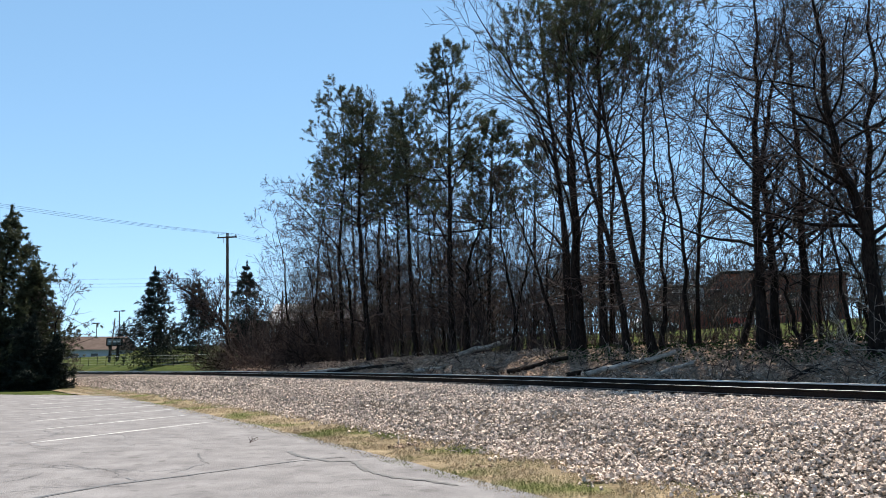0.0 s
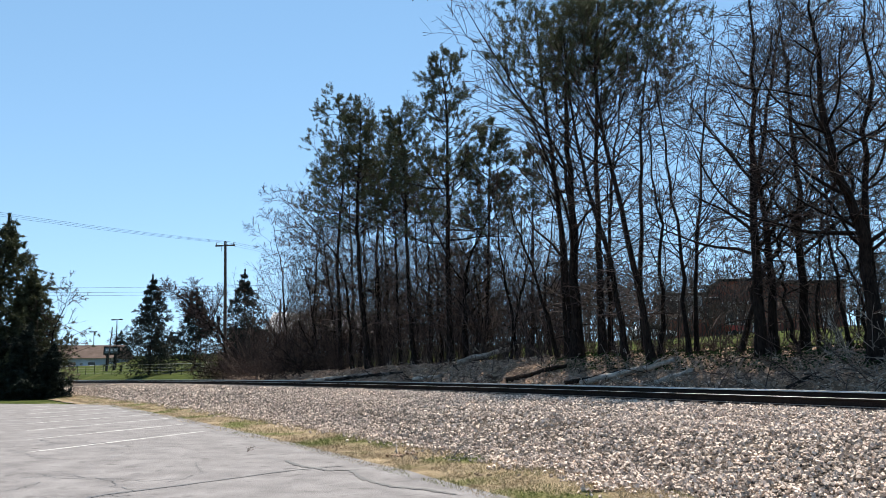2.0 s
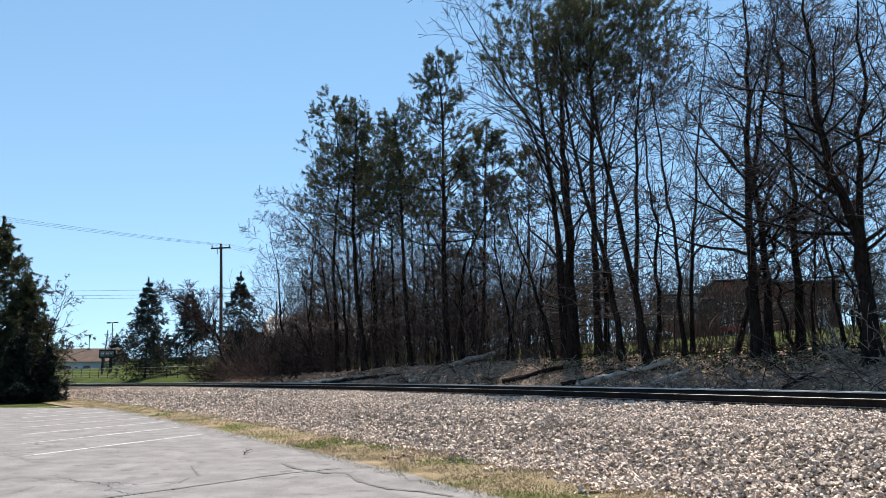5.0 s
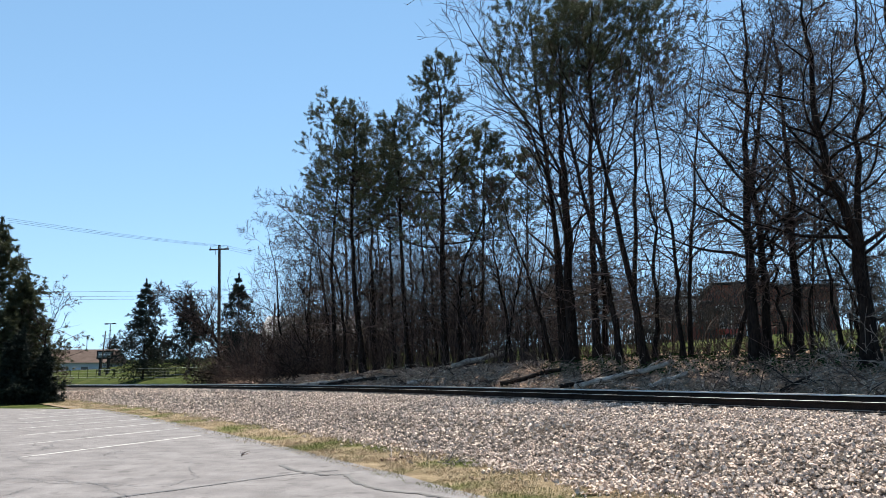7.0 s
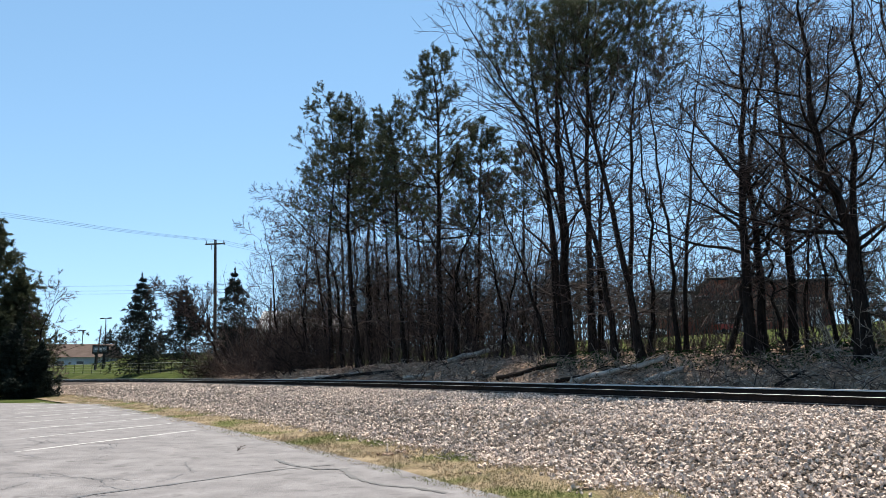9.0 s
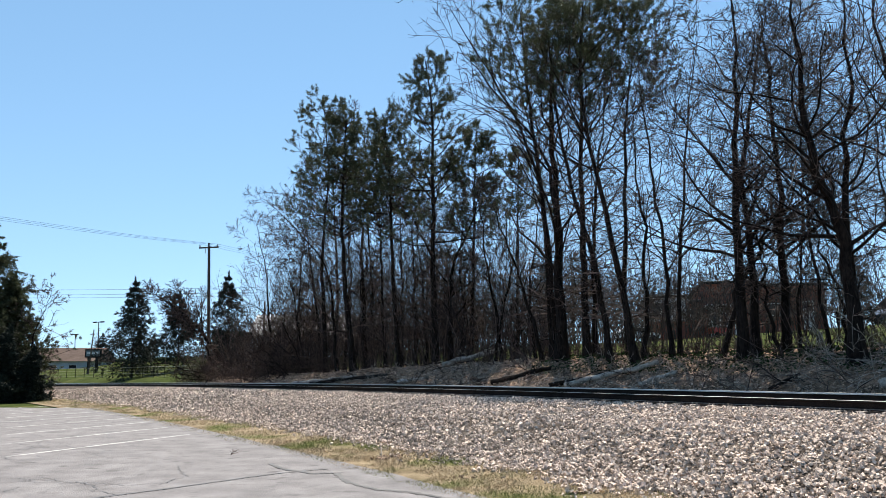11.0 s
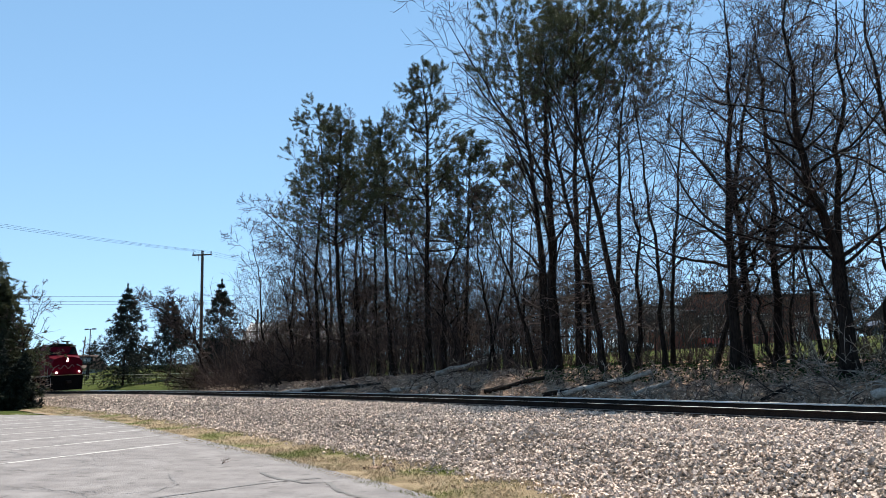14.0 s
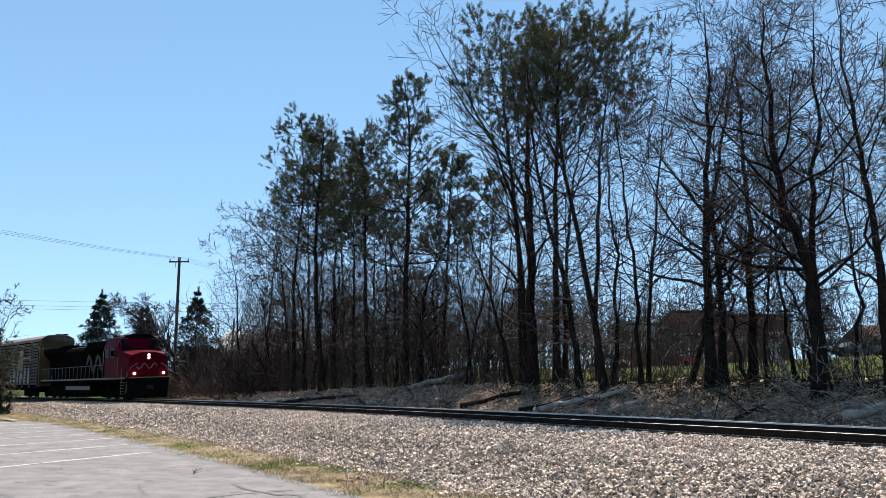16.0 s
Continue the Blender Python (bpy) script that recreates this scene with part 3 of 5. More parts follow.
bare_tree(14.78, 22.82, 0.089, [(0.33, 2.68), (0.49, 5.46), (0.50, 8.36), (0.57, 10.96)], limbs=18)
pine_tree(16.12, 20.50, 0.128, [(0.28, 3.18), (0.53, 6.58), (0.93, 11.27)], crown=0.5, reach=0.2, limbs=60, full=1.7)


# ---- more trees: lawn spruces, dark conifers by the lot, leaning tree, far woods ----
spruce_tree(-33.8, 85.0, 11.6, 4.7, spread=0.45, limbs=125, lean=-0.3, group="spruces on the lawn", droop=-0.045, count=6, whorls=15, size=0.3, sprays=12, width_n=0.03)
spruce_tree(-30.2, 90.0, 9.8, 4.4, spread=0.45, limbs=110, lean=-0.3, group="spruces on the lawn", droop=-0.045, count=6, whorls=13, size=0.3, sprays=12, width_n=0.03)
spruce_tree(-24.2, 90.0, 11.6, 4.7, spread=0.45, limbs=110, lean=-0.4, group="spruces on the lawn", droop=-0.045, count=6, whorls=14, size=0.3, sprays=12, width_n=0.03)
spruce_tree(-36.4, 93.0, 5.5, 2.4, limbs=50, group="spruces on the lawn", label="small dark spruce behind taller spruces")
spruce_tree(-52.0, 140.0, 5.0, 2.4, limbs=40, group="far conifers", label="far dark conifer beyond the road")
spruce_tree(-66.0, 150.0, 6.0, 2.6, limbs=40, group="far conifers", label="far dark conifer beyond the road")
spruce_tree(39.5, 66.0, 9.0, 2.6, limbs=60, group="far conifers", label="dark conifer before a brick building")

for cx, cy, ch, cw in ((-30.1, 49.4, 12.5, 6.2), (-27.8, 49.2, 8.5, 4.0), (-34.4, 50.0, 13.0, 5.6)):
    spruce_tree(cx, cy, ch, cw, limbs=150, low=0.02, count=14, radius=0.2, droop=0.06, angle=68, group="conifers by the lot", spread=1.2,
                label="broad dark pine at the end of the lot", mat=M_NEEDLE, jit=(0.55, 1.2), size=0.24)
for cx, cy, ch, cw in ((-24.7, 46.6, 3.3, 1.6), (-26.2, 46.4, 4.6, 2.2), (-29.0, 46.3, 5.0, 2.5), (-32.4, 46.6, 5.0, 2.9), (-36.0, 47.0, 6.5, 3.2),
                       (-31.0, 50.0, 6.5, 3.0), (-34.5, 50.5, 7.0, 3.0)):
    spruce_tree(cx, cy, ch, cw, limbs=80, low=0.0, count=11, size=0.26, radius=0.09, droop=-0.02, group="conifers by the lot",
                label="low dense dark evergreen beside the lot", spread=1.2, jit=(0.4, 1.3), width_n=0.035)
bare_tree(-26.4, 49.0, 0.11, [(0.2, 2.5), (0.7, 5.0), (1.5, 7.2)], limbs=14, reach=0.46, leaves=True, density=0.7, fine=False, curl=0.1, whiskers=6, label="small half-bare tree with scattered leaves",
          group="conifers by the lot")
bare_tree(-27.6, 51.5, 0.08, [(0.4, 1.6), (1.2, 2.9), (2.4, 3.8)], limbs=10, reach=0.4, label="small leaning bare tree",
          group="conifers by the lot")
bare_tree(-17.8, 68.0, 0.34, [(-1.8, 2.6), (-3.9, 5.1), (-6.2, 6.8), (-8.4, 8.0)], limbs=34, density=1.0, reach=0.42, twig=1.25, low=0.38, angle=42, up=0.13,
          wobble=0.10, whiskers=6, curl=0.07, label="leaning bare tree with a dense arching crown", group="trees on the bank")
bare_tree(-18.6, 66.0, 0.12, [(-0.8, 2.2), (-2.0, 4.0), (-3.4, 5.6)], limbs=16, density=1.0, reach=0.42, twig=1.6, angle=42, up=0.1, curl=0.07,
          label="leaning bare tree with a dense arching crown", group="trees on the bank")

far_a = bare_tree(2.0, 84.0, 0.2, [(0.2, 4.0), (-0.2, 8.0), (0.1, 12.0)], limbs=22, density=0.9, reach=0.38, group="far woods", twig=2.2, curl=0.08,
                  label="far bare tree with a rounded crown of twigs")
far_b = bare_tree(-6.0, 80.0, 0.17, [(-0.3, 3.5), (0.3, 7.0), (0.5, 10.5)], limbs=22, density=0.9, reach=0.4, group="far woods", twig=2.2, curl=0.08,
                  label="far bare tree with a rounded crown of twigs")
for i in range(22):
    x = -16 + i * 3.1 + RNG.uniform(-1, 1)
    y = RNG.uniform(66, 108) + (8 if x > 22 else 0)
    if 20 < x < 54 and 70 < y < 96:
        y = 100 + RNG.uniform(0, 8)
    copy_thing(far_a if i % 2 else far_b, pose(x, y, land(x, y), 0, 0, RNG.uniform(0, 360)) @ Matrix.Scale(RNG.uniform(0.7, 1.1), 4))
for i in range(5):
    x, y = -74 + i * 5.5 + RNG.uniform(-2, 2), RNG.uniform(150, 175)
    copy_thing(far_b, pose(x, y, land(x, y), 0, 0, RNG.uniform(0, 360)) @ Matrix.Scale(0.6, 4))

# ---- brush along the bank ----


def stems(n, u0, u1, s0, s1, h0, h1, lean=0.3, radius=0.012):
    """Base points and rising, bending stems."""
    u, s = RNG.uniform(u0, u1, n), RNG.uniform(s0, s1, n)
    base = np.array([(*at_track(a, b)[:2], height_at(a, b) - 0.05) for a, b in zip(u, s)])
    d = np.stack([RNG.normal(0, lean, n), RNG.normal(0, lean, n), np.ones(n)], 1)
    L = RNG.uniform(h0, h1, (n, 1))
    p, out = base, [base]
    for _ in range(4):
        d = d / np.linalg.norm(d, axis=1, keepdims=True)
        p = p + d * L / 4
        out.append(p)
        d = d + RNG.normal(0, 0.22, d.shape)
    return np.stack(out, 1), np.full((n, 1), radius) * RNG.uniform(0.6, 1.6, (n, 1)) * np.linspace(1, 0.35, 5)[None]


def brush(name, n, u0, u1, s0, s1, h0, h1, label, lean=0.3, k=5, radius=0.012, material=None, fine=0.006):
    P, R = stems(n, u0, u1, s0, s1, h0, h1, lean, radius)
    P1, R1, L1 = grow(P, R, k, 0.15, 0.98, 45, (h0 + h1) * 0.18, 3, 0.03, 0.2, 0.7)
    P2, R2, _ = grow(P1, R1, 3, 0.2, 0.95, 45, L1 * 0.5, 2, 0.02, 0.2, 0.7)
    R1, R2 = np.maximum(R1, fine * 1.2), np.maximum(R2, fine)
    return solid(name, gather([((P, R), 4), ((P1, R1), 3), ((P2, R2), 3)]), material or M_TWIG, label, "brush", kind="stuff")


brush("undergrowth", 620, 5, 34, 6.6, 10.5, 0.4, 1.5, "tangled leafless undergrowth at the foot of the trees", 0.5, 5, 0.015)
brush("undergrowth", 520, 30, 62, 7.0, 11.5, 0.8, 3.6, "tangled leafless undergrowth at the foot of the trees", 0.35)
brush("saplings", 520, 33, 64, 7.5, 14, 3.5, 10.0, "thin bare saplings between the trunks", 0.18, 10, 0.024)
brush("saplings", 70, 9, 34, 7.5, 12, 2.5, 7.0, "thin bare saplings between the trunks", 0.16, 9, 0.02)
# Thickets farther back take the twig colour with haze painted in.
brush("thicket", 300, 14, 40, 12, 26, 2.0, 5.0, "dense leafless thicket behind the trees, coloured grey as haze", 0.25, 5, 0.02, M_HAZY_TWIG, 0.010)
brush("thicket", 420, 34, 70, 11, 28, 3.0, 8.5, "dense leafless thicket behind the trees, coloured grey as haze", 0.2, 6, 0.026, M_HAZY_TWIG, 0.011)
brush("thicket", 320, 30, 84, 30, 48, 3.5, 7.5, "far leafless woods edge, coloured grey as haze", 0.2, 5, 0.03, M_HAZY_TWIG, 0.02)
brush("brush_heap", 360, 50, 65, 4.8, 9.5, 1.6, 4.6, "heap of cut leafless branches beside the track", 1.2, 7, 0.02)
brush("cut_limbs", 40, 50, 62, 4.4, 8.5, 3.0, 6.5, "cut bare limbs piled beside the track", 1.9, 6, 0.045, M_BARK, 0.012)
brush("brush_heap", 90, 8, 19, 5.0, 7.2, 1.0, 2.6, "heap of pale dead branches on the bank", 2.4, 5, 0.015, M_DEADWOOD, 0.005)
brush("dead_branches", 260, 6, 42, 3.2, 7.0, 0.5, 1.9, "fallen dead branches strewn on the bank", 3.2, 4, 0.013, M_DEADWOOD, 0.005)
brush("dead_branches", 240, 6, 44, 3.4, 7.4, 0.6, 2.2, "fallen dark branches strewn on the bank", 2.8, 4, 0.018)


def log(x0, y0, x1, y1, r, label, material=None, lift=0.7, prop=0.0):
    a, b = np.array([x0, y0, land(x0, y0) + r * lift + 0.05]), np.array([x1, y1, land(x1, y1) + r * lift + 0.05 + prop])
    n = 9
    z = np.linspace(0, 1, n)[:, None]
    P = a * (1 - z) + b * z + np.concatenate([np.zeros((1, 3)), RNG.normal(0, r * 0.22, (n - 1, 3))])
    t = thing("fallen_log", None, label, "log", "fallen logs")
    part("trunk", Build().tube(P, r * np.linspace(1.05, 0.8, n) * RNG.uniform(0.93, 1.07, n), 10), material or M_LOG, t, smooth=True)
    r0 = r
    for i in (3, 5, 6):
        d = np.array([RNG.normal(0, 0.5), -0.6 + RNG.normal(0, 0.3), RNG.uniform(-0.1, 0.7)])
        q = P[i]
        part("branch_stub", Build().tube([q, q + d * 0.35, q + d * 0.8 + np.array([0, 0, -0.15])], [r * 0.3, r * 0.22, r * 0.1], 5), material or M_LOG, t)


log(0.9, 40.5, 4.3, 40.4, 0.15, "pale weathered log propped on its branches", prop=0.55)
log(3.0, 33.8, 5.5, 32.1, 0.12, "dark fallen log lying on the bank", M_BARK)
log(5.6, 29.5, 8.65, 27.1, 0.11, "grey weathered log lying on the bank", prop=0.15)
log(5.1, 30.3, 7.0, 28.8, 0.09, "dark fallen log lying on the bank", M_BARK)
log(-9.4, 51.3, -4.4, 45.9, 0.11, "long pale log lying along the bank")
log(-7.7, 49.0, -2.3, 43.2, 0.12, "long dark log lying along the bank", M_BARK)
log(-1.5, 40.6, 0.1, 38.9, 0.12, "short pale log lying on the bank")
log(7.7, 26.5, 9.0, 26.0, 0.08, "thin pale log lying on the bank")
log(12.1, 19.3, 13.6, 18.6, 0.14, "cut pale log lying on the bank")
log(10.3, 21.9, 11.3, 21.9, 0.06, "thin dark log lying on the bank", M_BARK)


def flakes(name, n, u0, u1, s0, s1, size, material, label, lift=0.07, tilt=0.75):
    """Loose leaves: small bent quads lying about."""
    u, s = RNG.uniform(u0, u1, n), RNG.uniform(s0, s1, n)
    c = np.array([(*at_track(a, b)[:2], height_at(a, b) + lift + bumpy(a, b, 0.16) * 0.9) for a, b in zip(u, s)])
    nrm = np.stack([RNG.normal(0, tilt, n), RNG.normal(0, tilt, n), np.ones(n)], 1)
    nrm /= np.linalg.norm(nrm, axis=1, keepdims=True)
    e = np.cross(nrm, RNG.normal(0, 1, (n, 3)))
    e /= np.linalg.norm(e, axis=1, keepdims=True)
    g = np.cross(nrm, e)
    k = size * RNG.uniform(0.5, 1.4, (n, 1))
    V = np.stack([c - e * k, c - g * k * 0.6 + nrm * k * 0.2, c + e * k, c + g * k * 0.6 + nrm * k * 0.25], 1).reshape(-1, 3)
    return solid(name, Build().add(V, np.arange(len(V)).reshape(-1, 4)), material, label, "leaves", kind="stuff")


M_LEAF = surface("dry_leaves", (0.16, 0.115, 0.085), (0.74, 0.58, 0.46), 2.0, 0.85, 0.0, 12, vary=0.65)
M_GRASS = surface("grass_blades", (0.25, 0.195, 0.115), (0.58, 0.455, 0.31), 1.2, 0.9, 0.0, 9, (0.165, 0.185, 0.062), 0.6, 0.54, vary=0.45)
flakes("dry_leaves", 42000, 5, 40, 2.7, 7.6, 0.042, M_LEAF, "dead brown leaves littering the bank")
flakes("dry_leaves", 15000, 36, 62, 2.7, 8.0, 0.06, M_LEAF, "dead brown leaves littering the bank")
flakes("ivy", 13000, 5, 30, 5.6, 9.5, 0.05, M_IVY, "dark green ivy creeping under the trees", 0.16, 0.8)


def stone_edge(a):
    """Where the strewn ballast ends along the verge."""
    return -8.3 + 0.4 * noise.noise((a * 0.55, 0.0, 4.0)) + 0.3 * noise.noise((a * 1.9, 3.0, 4.0))


def blades(name, n, u0, u1, s0, s1, h, label, material):
    u, s = RNG.uniform(u0, u1, n), RNG.uniform(s0, s1, n)
    keep = np.array([noise.noise((a * 1.3, b * 1.3, 2.0)) > -0.3 and b < stone_edge(a) + 0.2 for a, b in zip(u, s)])
    u, s = u[keep], s[keep]
    c = np.array([(*at_track(a, b)[:2], height_at(a, b) + 0.03) for a, b in zip(u, s)])
    d = np.stack([RNG.normal(0, 0.6, len(c)), RNG.normal(0, 0.6, len(c)), np.ones(len(c))], 1)
    return solid(name, tufts(c, d, h, 0.0035, 3, 1.0), material, label, "grass", kind="stuff")


blades("grass", 27000, 2, 22, -10.1, -7.9, 0.05, "short dry yellow-green grass on the verge", M_GRASS)
blades("grass", 13000, 22, 56, -10.3, -7.9, 0.07, "short dry yellow-green grass on the verge", M_GRASS)

# ---- parking lot markings ----
lot_top = 0.059


def ribbon(name, pts, width, material, label, z=lot_top, wiggle=0.0, sub=6):
    P = np.array(pts, float)
    key = np.arange(len(P))
    q = np.linspace(0, len(P) - 1, (len(P) - 1) * sub + 1)
    P = np.stack([np.interp(q, key, P[:, 0]), np.interp(q, key, P[:, 1])], 1) + RNG.normal(0, wiggle, (len(q), 2))
    T = np.gradient(P, axis=0)
    T /= np.linalg.norm(T, axis=1, keepdims=True) + 1e-9
    N = np.stack([-T[:, 1], T[:, 0]], 1)
    w = width / 2 * RNG.uniform(0.7, 1.3, (len(q), 1)) if wiggle else width / 2
    V = np.concatenate([np.c_[P + N * w, np.full(len(q), z)], np.c_[P - N * w, np.full(len(q), z)]])
    k = len(q)
    return solid(name, Build().add(V, [[i, i + 1, k + i + 1, k + i] for i in range(k - 1)]), material, label, name.replace("_", " "), kind="structure")


for i in range(9):
    x, y = -6.25 - 1.52 * i, 19.85 + 2.68 * i
    ribbon("parking_line", [(x, y), (x - 0.34 * 5.5, y - 0.94 * 5.5)], 0.11, M_PAINT, "faded white painted parking line", wiggle=0.004)
ribbon("sealed_crack", [(-6.4, 6.6), (-4.96, 8.31), (-4.32, 9.64), (-3.26, 10.86), (-2.38, 11.98), (-1.61, 12.51)], 0.07, M_CRACK, "black tar-sealed crack in the asphalt", lot_top + 0.002, 0.012)
ribbon("sealed_crack", [(-2.74, 13.27), (-2.47, 12.67), (-1.78, 11.9), (-1.4, 12.0), (-1.28, 11.36), (-1.05, 10.86), (-0.68, 10.29), (-0.19, 9.98), (0.2, 9.6)], 0.09, M_CRACK, "black tar-sealed crack in the asphalt", lot_top + 0.004, 0.02)
for i in range(130):
    x, y = RNG.uniform(-16, -0.5), RNG.uniform(6, 28)
    if x > -1.0 - (y - 8.6) * 0.5:
        continue
    a = RNG.uniform(0, 6.28)
    pts = [(x, y)]
    for _ in range(5):
        a += RNG.normal(0, 0.5)
        x, y = x + 0.5 * math.cos(a), y + 0.5 * math.sin(a)
        if x < -1.2 - (y - 8.6) * 0.55:
            pts.append((x, y))
    if len(pts) > 2:
        ribbon("crack", pts, 0.014, M_CRACK, "thin dark crack in the asphalt", lot_top + 0.001, 0.025)

# ---- track ----


def sweep(profile, u0, u1, s, dz, step=1.0):
    """A rail: an outline swept along the track at offset s."""
    n = int((u1 - u0) / step) + 1
    k = len(profile)
    V, F = [], []
    for i in range(n):
        u = u0 + (u1 - u0) * i / (n - 1)
        for a, c in profile:
            x, y, _ = at_track(u, s + a)
            V.append((x, y, rail_z(min(max(u, -40), 95)) + dz + c))
    for i in range(n - 1):
        for j in range(k):
            F.append([i * k + j, i * k + (j + 1) % k, (i + 1) * k + (j + 1) % k, (i + 1) * k + j])
    return Build().add(V, F)


WEB = [(-0.076, -0.186), (0.076, -0.186), (0.076, -0.172), (0.012, -0.15), (0.009, -0.05), (0.036, -0.038), (0.037, -0.004),
       (-0.037, -0.004), (-0.036, -0.038), (-0.009, -0.05), (-0.012, -0.15), (-0.076, -0.172)]
CANT = 0.10
for name, s, dz in (("rail", -GAUGE / 2, 0.0), ("rail", GAUGE / 2, CANT)):
    t = thing(name, None, "rust-brown steel rail with a worn shiny head", "rail", "rails")
    part("web", sweep(WEB, -40, 200, s, dz), M_RAIL, t)
    # Pale strips laid on the foot paint its sunlit edge.
    for e in (-1, 1):
        part("foot", sweep([(e * 0.076, -0.170), (e * 0.03, -0.158), (e * 0.03, -0.152), (e * 0.077, -0.165)], -20, 90, s, dz), M_FOOT, t, "rusty rail foot, coloured paler as if catching light")
    g = -1 if s > 0 else 1
    part("head", sweep([(g * 0.0395, -0.034), (g * 0.0395, -0.013), (g * 0.031, 0.0005), (g * 0.015, 0.005), (-g * 0.02, 0.005), (-g * 0.035, 0.0),
                        (-g * 0.035, -0.003), (g * 0.0375, -0.003), (g * 0.0375, -0.034)], -40, 200, s, dz), M_HEAD, t, "polished steel running surface")

tie = thing("railway_tie", None, "weathered dark timber tie half buried in stones", "railway tie", "railway ties")
part("beam", Build().box((-1.3, -0.115, -0.17), (1.3, 0.115, 0.0), 0.012), M_TIE, tie)
for side in (-1, 1):
    p = part("tie_plate", Build().box((side * GAUGE / 2 - 0.19, -0.1, 0.0), (side * GAUGE / 2 + 0.19, 0.1, 0.022), 0.006), M_PLATE, tie, "rusty steel tie plate")
    for a in (-0.1, 0.1):
        for c in (-0.06, 0.06):
            part("spike", Build().box((side * GAUGE / 2 + a - 0.022, c - 0.014, 0.015), (side * GAUGE / 2 + a + 0.022, c + 0.014, 0.062), 0.004), M_PLATE, p, "rail spike")
    part("rail_anchor", Build().box((side * GAUGE / 2 - 0.1, -0.14, -0.01), (side * GAUGE / 2 + 0.1, -0.115, 0.035), 0.006), M_PLATE, tie, "rail anchor clip")
u, first = 4.0, True
while u < 66:
    nx, ny = across(u)
    x, y, _ = at_track(u, 0)
    m = pose(x, y, rail_z(u) - 0.208 + CANT / 2, 0, -math.degrees(math.atan2(CANT, GAUGE)), math.degrees(math.atan2(ny, nx)))
    if first:
        tie.matrix_basis, first = m, False
    else:
        copy_thing(tie, m)
    u += 0.50 * nx

# ---- ballast stones ----
ICO_V, ICO_F = None, None
bm = bmesh.new()
bmesh.ops.create_icosphere(bm, subdivisions=1, radius=1.0)
bm.verts.index_update()
ICO_V = np.array([p.co[:] for p in bm.verts])
ICO_F = np.array([[p.index for p in q.verts] for q in bm.faces])
bm.free()
CHIP_V = np.array([(a, b, c) for a in (-1, 1) for b in (-1, 1) for c in (-1, 1)], float) * 0.72
CHIP_F = np.array([(0, 1, 3), (0, 3, 2), (4, 6, 7), (4, 7, 5), (0, 4, 5), (0, 5, 1), (2, 3, 7), (2, 7, 6), (0, 2, 6), (0, 6, 4), (1, 5, 7), (1, 7, 3)])


def turns(n):
    q = RNG.normal(0, 1, (n, 4))
    q /= np.linalg.norm(q, axis=1, keepdims=True)
    w, x, y, z = q.T
    return np.stack([1 - 2 * (y * y + z * z), 2 * (x * y - z * w), 2 * (x * z + y * w), 2 * (x * y + z * w), 1 - 2 * (x * x + z * z),
                     2 * (y * z - x * w), 2 * (x * z - y * w), 2 * (y * z + x * w), 1 - 2 * (x * x + y * y)], 1).reshape(n, 3, 3)


def stones(u, s, size, V0, F0, lift):
    n = len(u)
    c = np.array([(*at_track(a, b)[:2], height_at(a, b) + bumpy(a, b, 0.045) + lift) for a, b in zip(u, s)])
    c[:, 2] += RNG.uniform(-0.03, 0.035, n)
    shape = V0[None] * RNG.uniform(0.62, 1.2, (n, len(V0), 1)) * RNG.uniform(0.6, 1.15, (n, 1, 3))
    V = np.einsum("nij,nkj->nki", turns(n), shape) * (size * RNG.uniform(0.55, 1.5, (n, 1)))[..., None] + c[:, None]
    F = (F0[None] + (np.arange(n) * len(V0))[:, None, None]).reshape(-1, 3)
    return Build().add(V.reshape(-1, 3), F)


ballast_ob = bpy.data.objects["ballast"]
variants = [stones(np.zeros(1), np.zeros(1), 0.027, ICO_V, ICO_F, 0.0) for _ in range(10)]
meshes = []
for v in variants:
    v.v[0] -= v.v[0].mean(axis=0)
    meshes.append(v.mesh("stone", M_STONE_ONE))
for i in range(300):
    a, c = RNG.uniform(1.5, 6.5), RNG.uniform(-8.2, -5.6)
    x, y, _ = at_track(a, c)
    ob = new("stone", meshes[i % 10])
    ob.parent = ballast_ob
    ob.matrix_basis = pose(x, y, height_at(a, c) + bumpy(a, c, 0.045) + 0.05, *RNG.uniform(0, 360, 3))


def spread_stones(n, u0, u1, s0, s1, size, V0, F0, label, lift=0.03):
    u, s = RNG.uniform(u0, u1, n), RNG.uniform(s0, s1, n)
    edge = np.array([stone_edge(a) for a in u])
    keep = s > edge - RNG.exponential(0.12, n)
    solid("ballast_stones", stones(u[keep], s[keep], size, V0, F0, lift), M_STONE, label, "stones", kind="stuff")


STONE_LABEL = "sharp pinkish-grey crushed ballast stones"
spread_stones(9000, 0.5, 7, -8.95, -3.0, 0.027, ICO_V, ICO_F, STONE_LABEL)
spread_stones(23000, 0.5, 9, -8.95, -1.0, 0.027, CHIP_V, CHIP_F, STONE_LABEL)
spread_stones(27000, 8.5, 17, -8.95, -1.0, 0.026, CHIP_V, CHIP_F, STONE_LABEL)
spread_stones(25000, 17, 34, -8.95, -1.0, 0.031, CHIP_V, CHIP_F, STONE_LABEL)
spread_stones(12000, 34, 64, -8.95, -1.0, 0.045, CHIP_V, CHIP_F, STONE_LABEL)
spread_stones(4000, 4, 40, -0.6, 3.2, 0.030, CHIP_V, CHIP_F, STONE_LABEL)
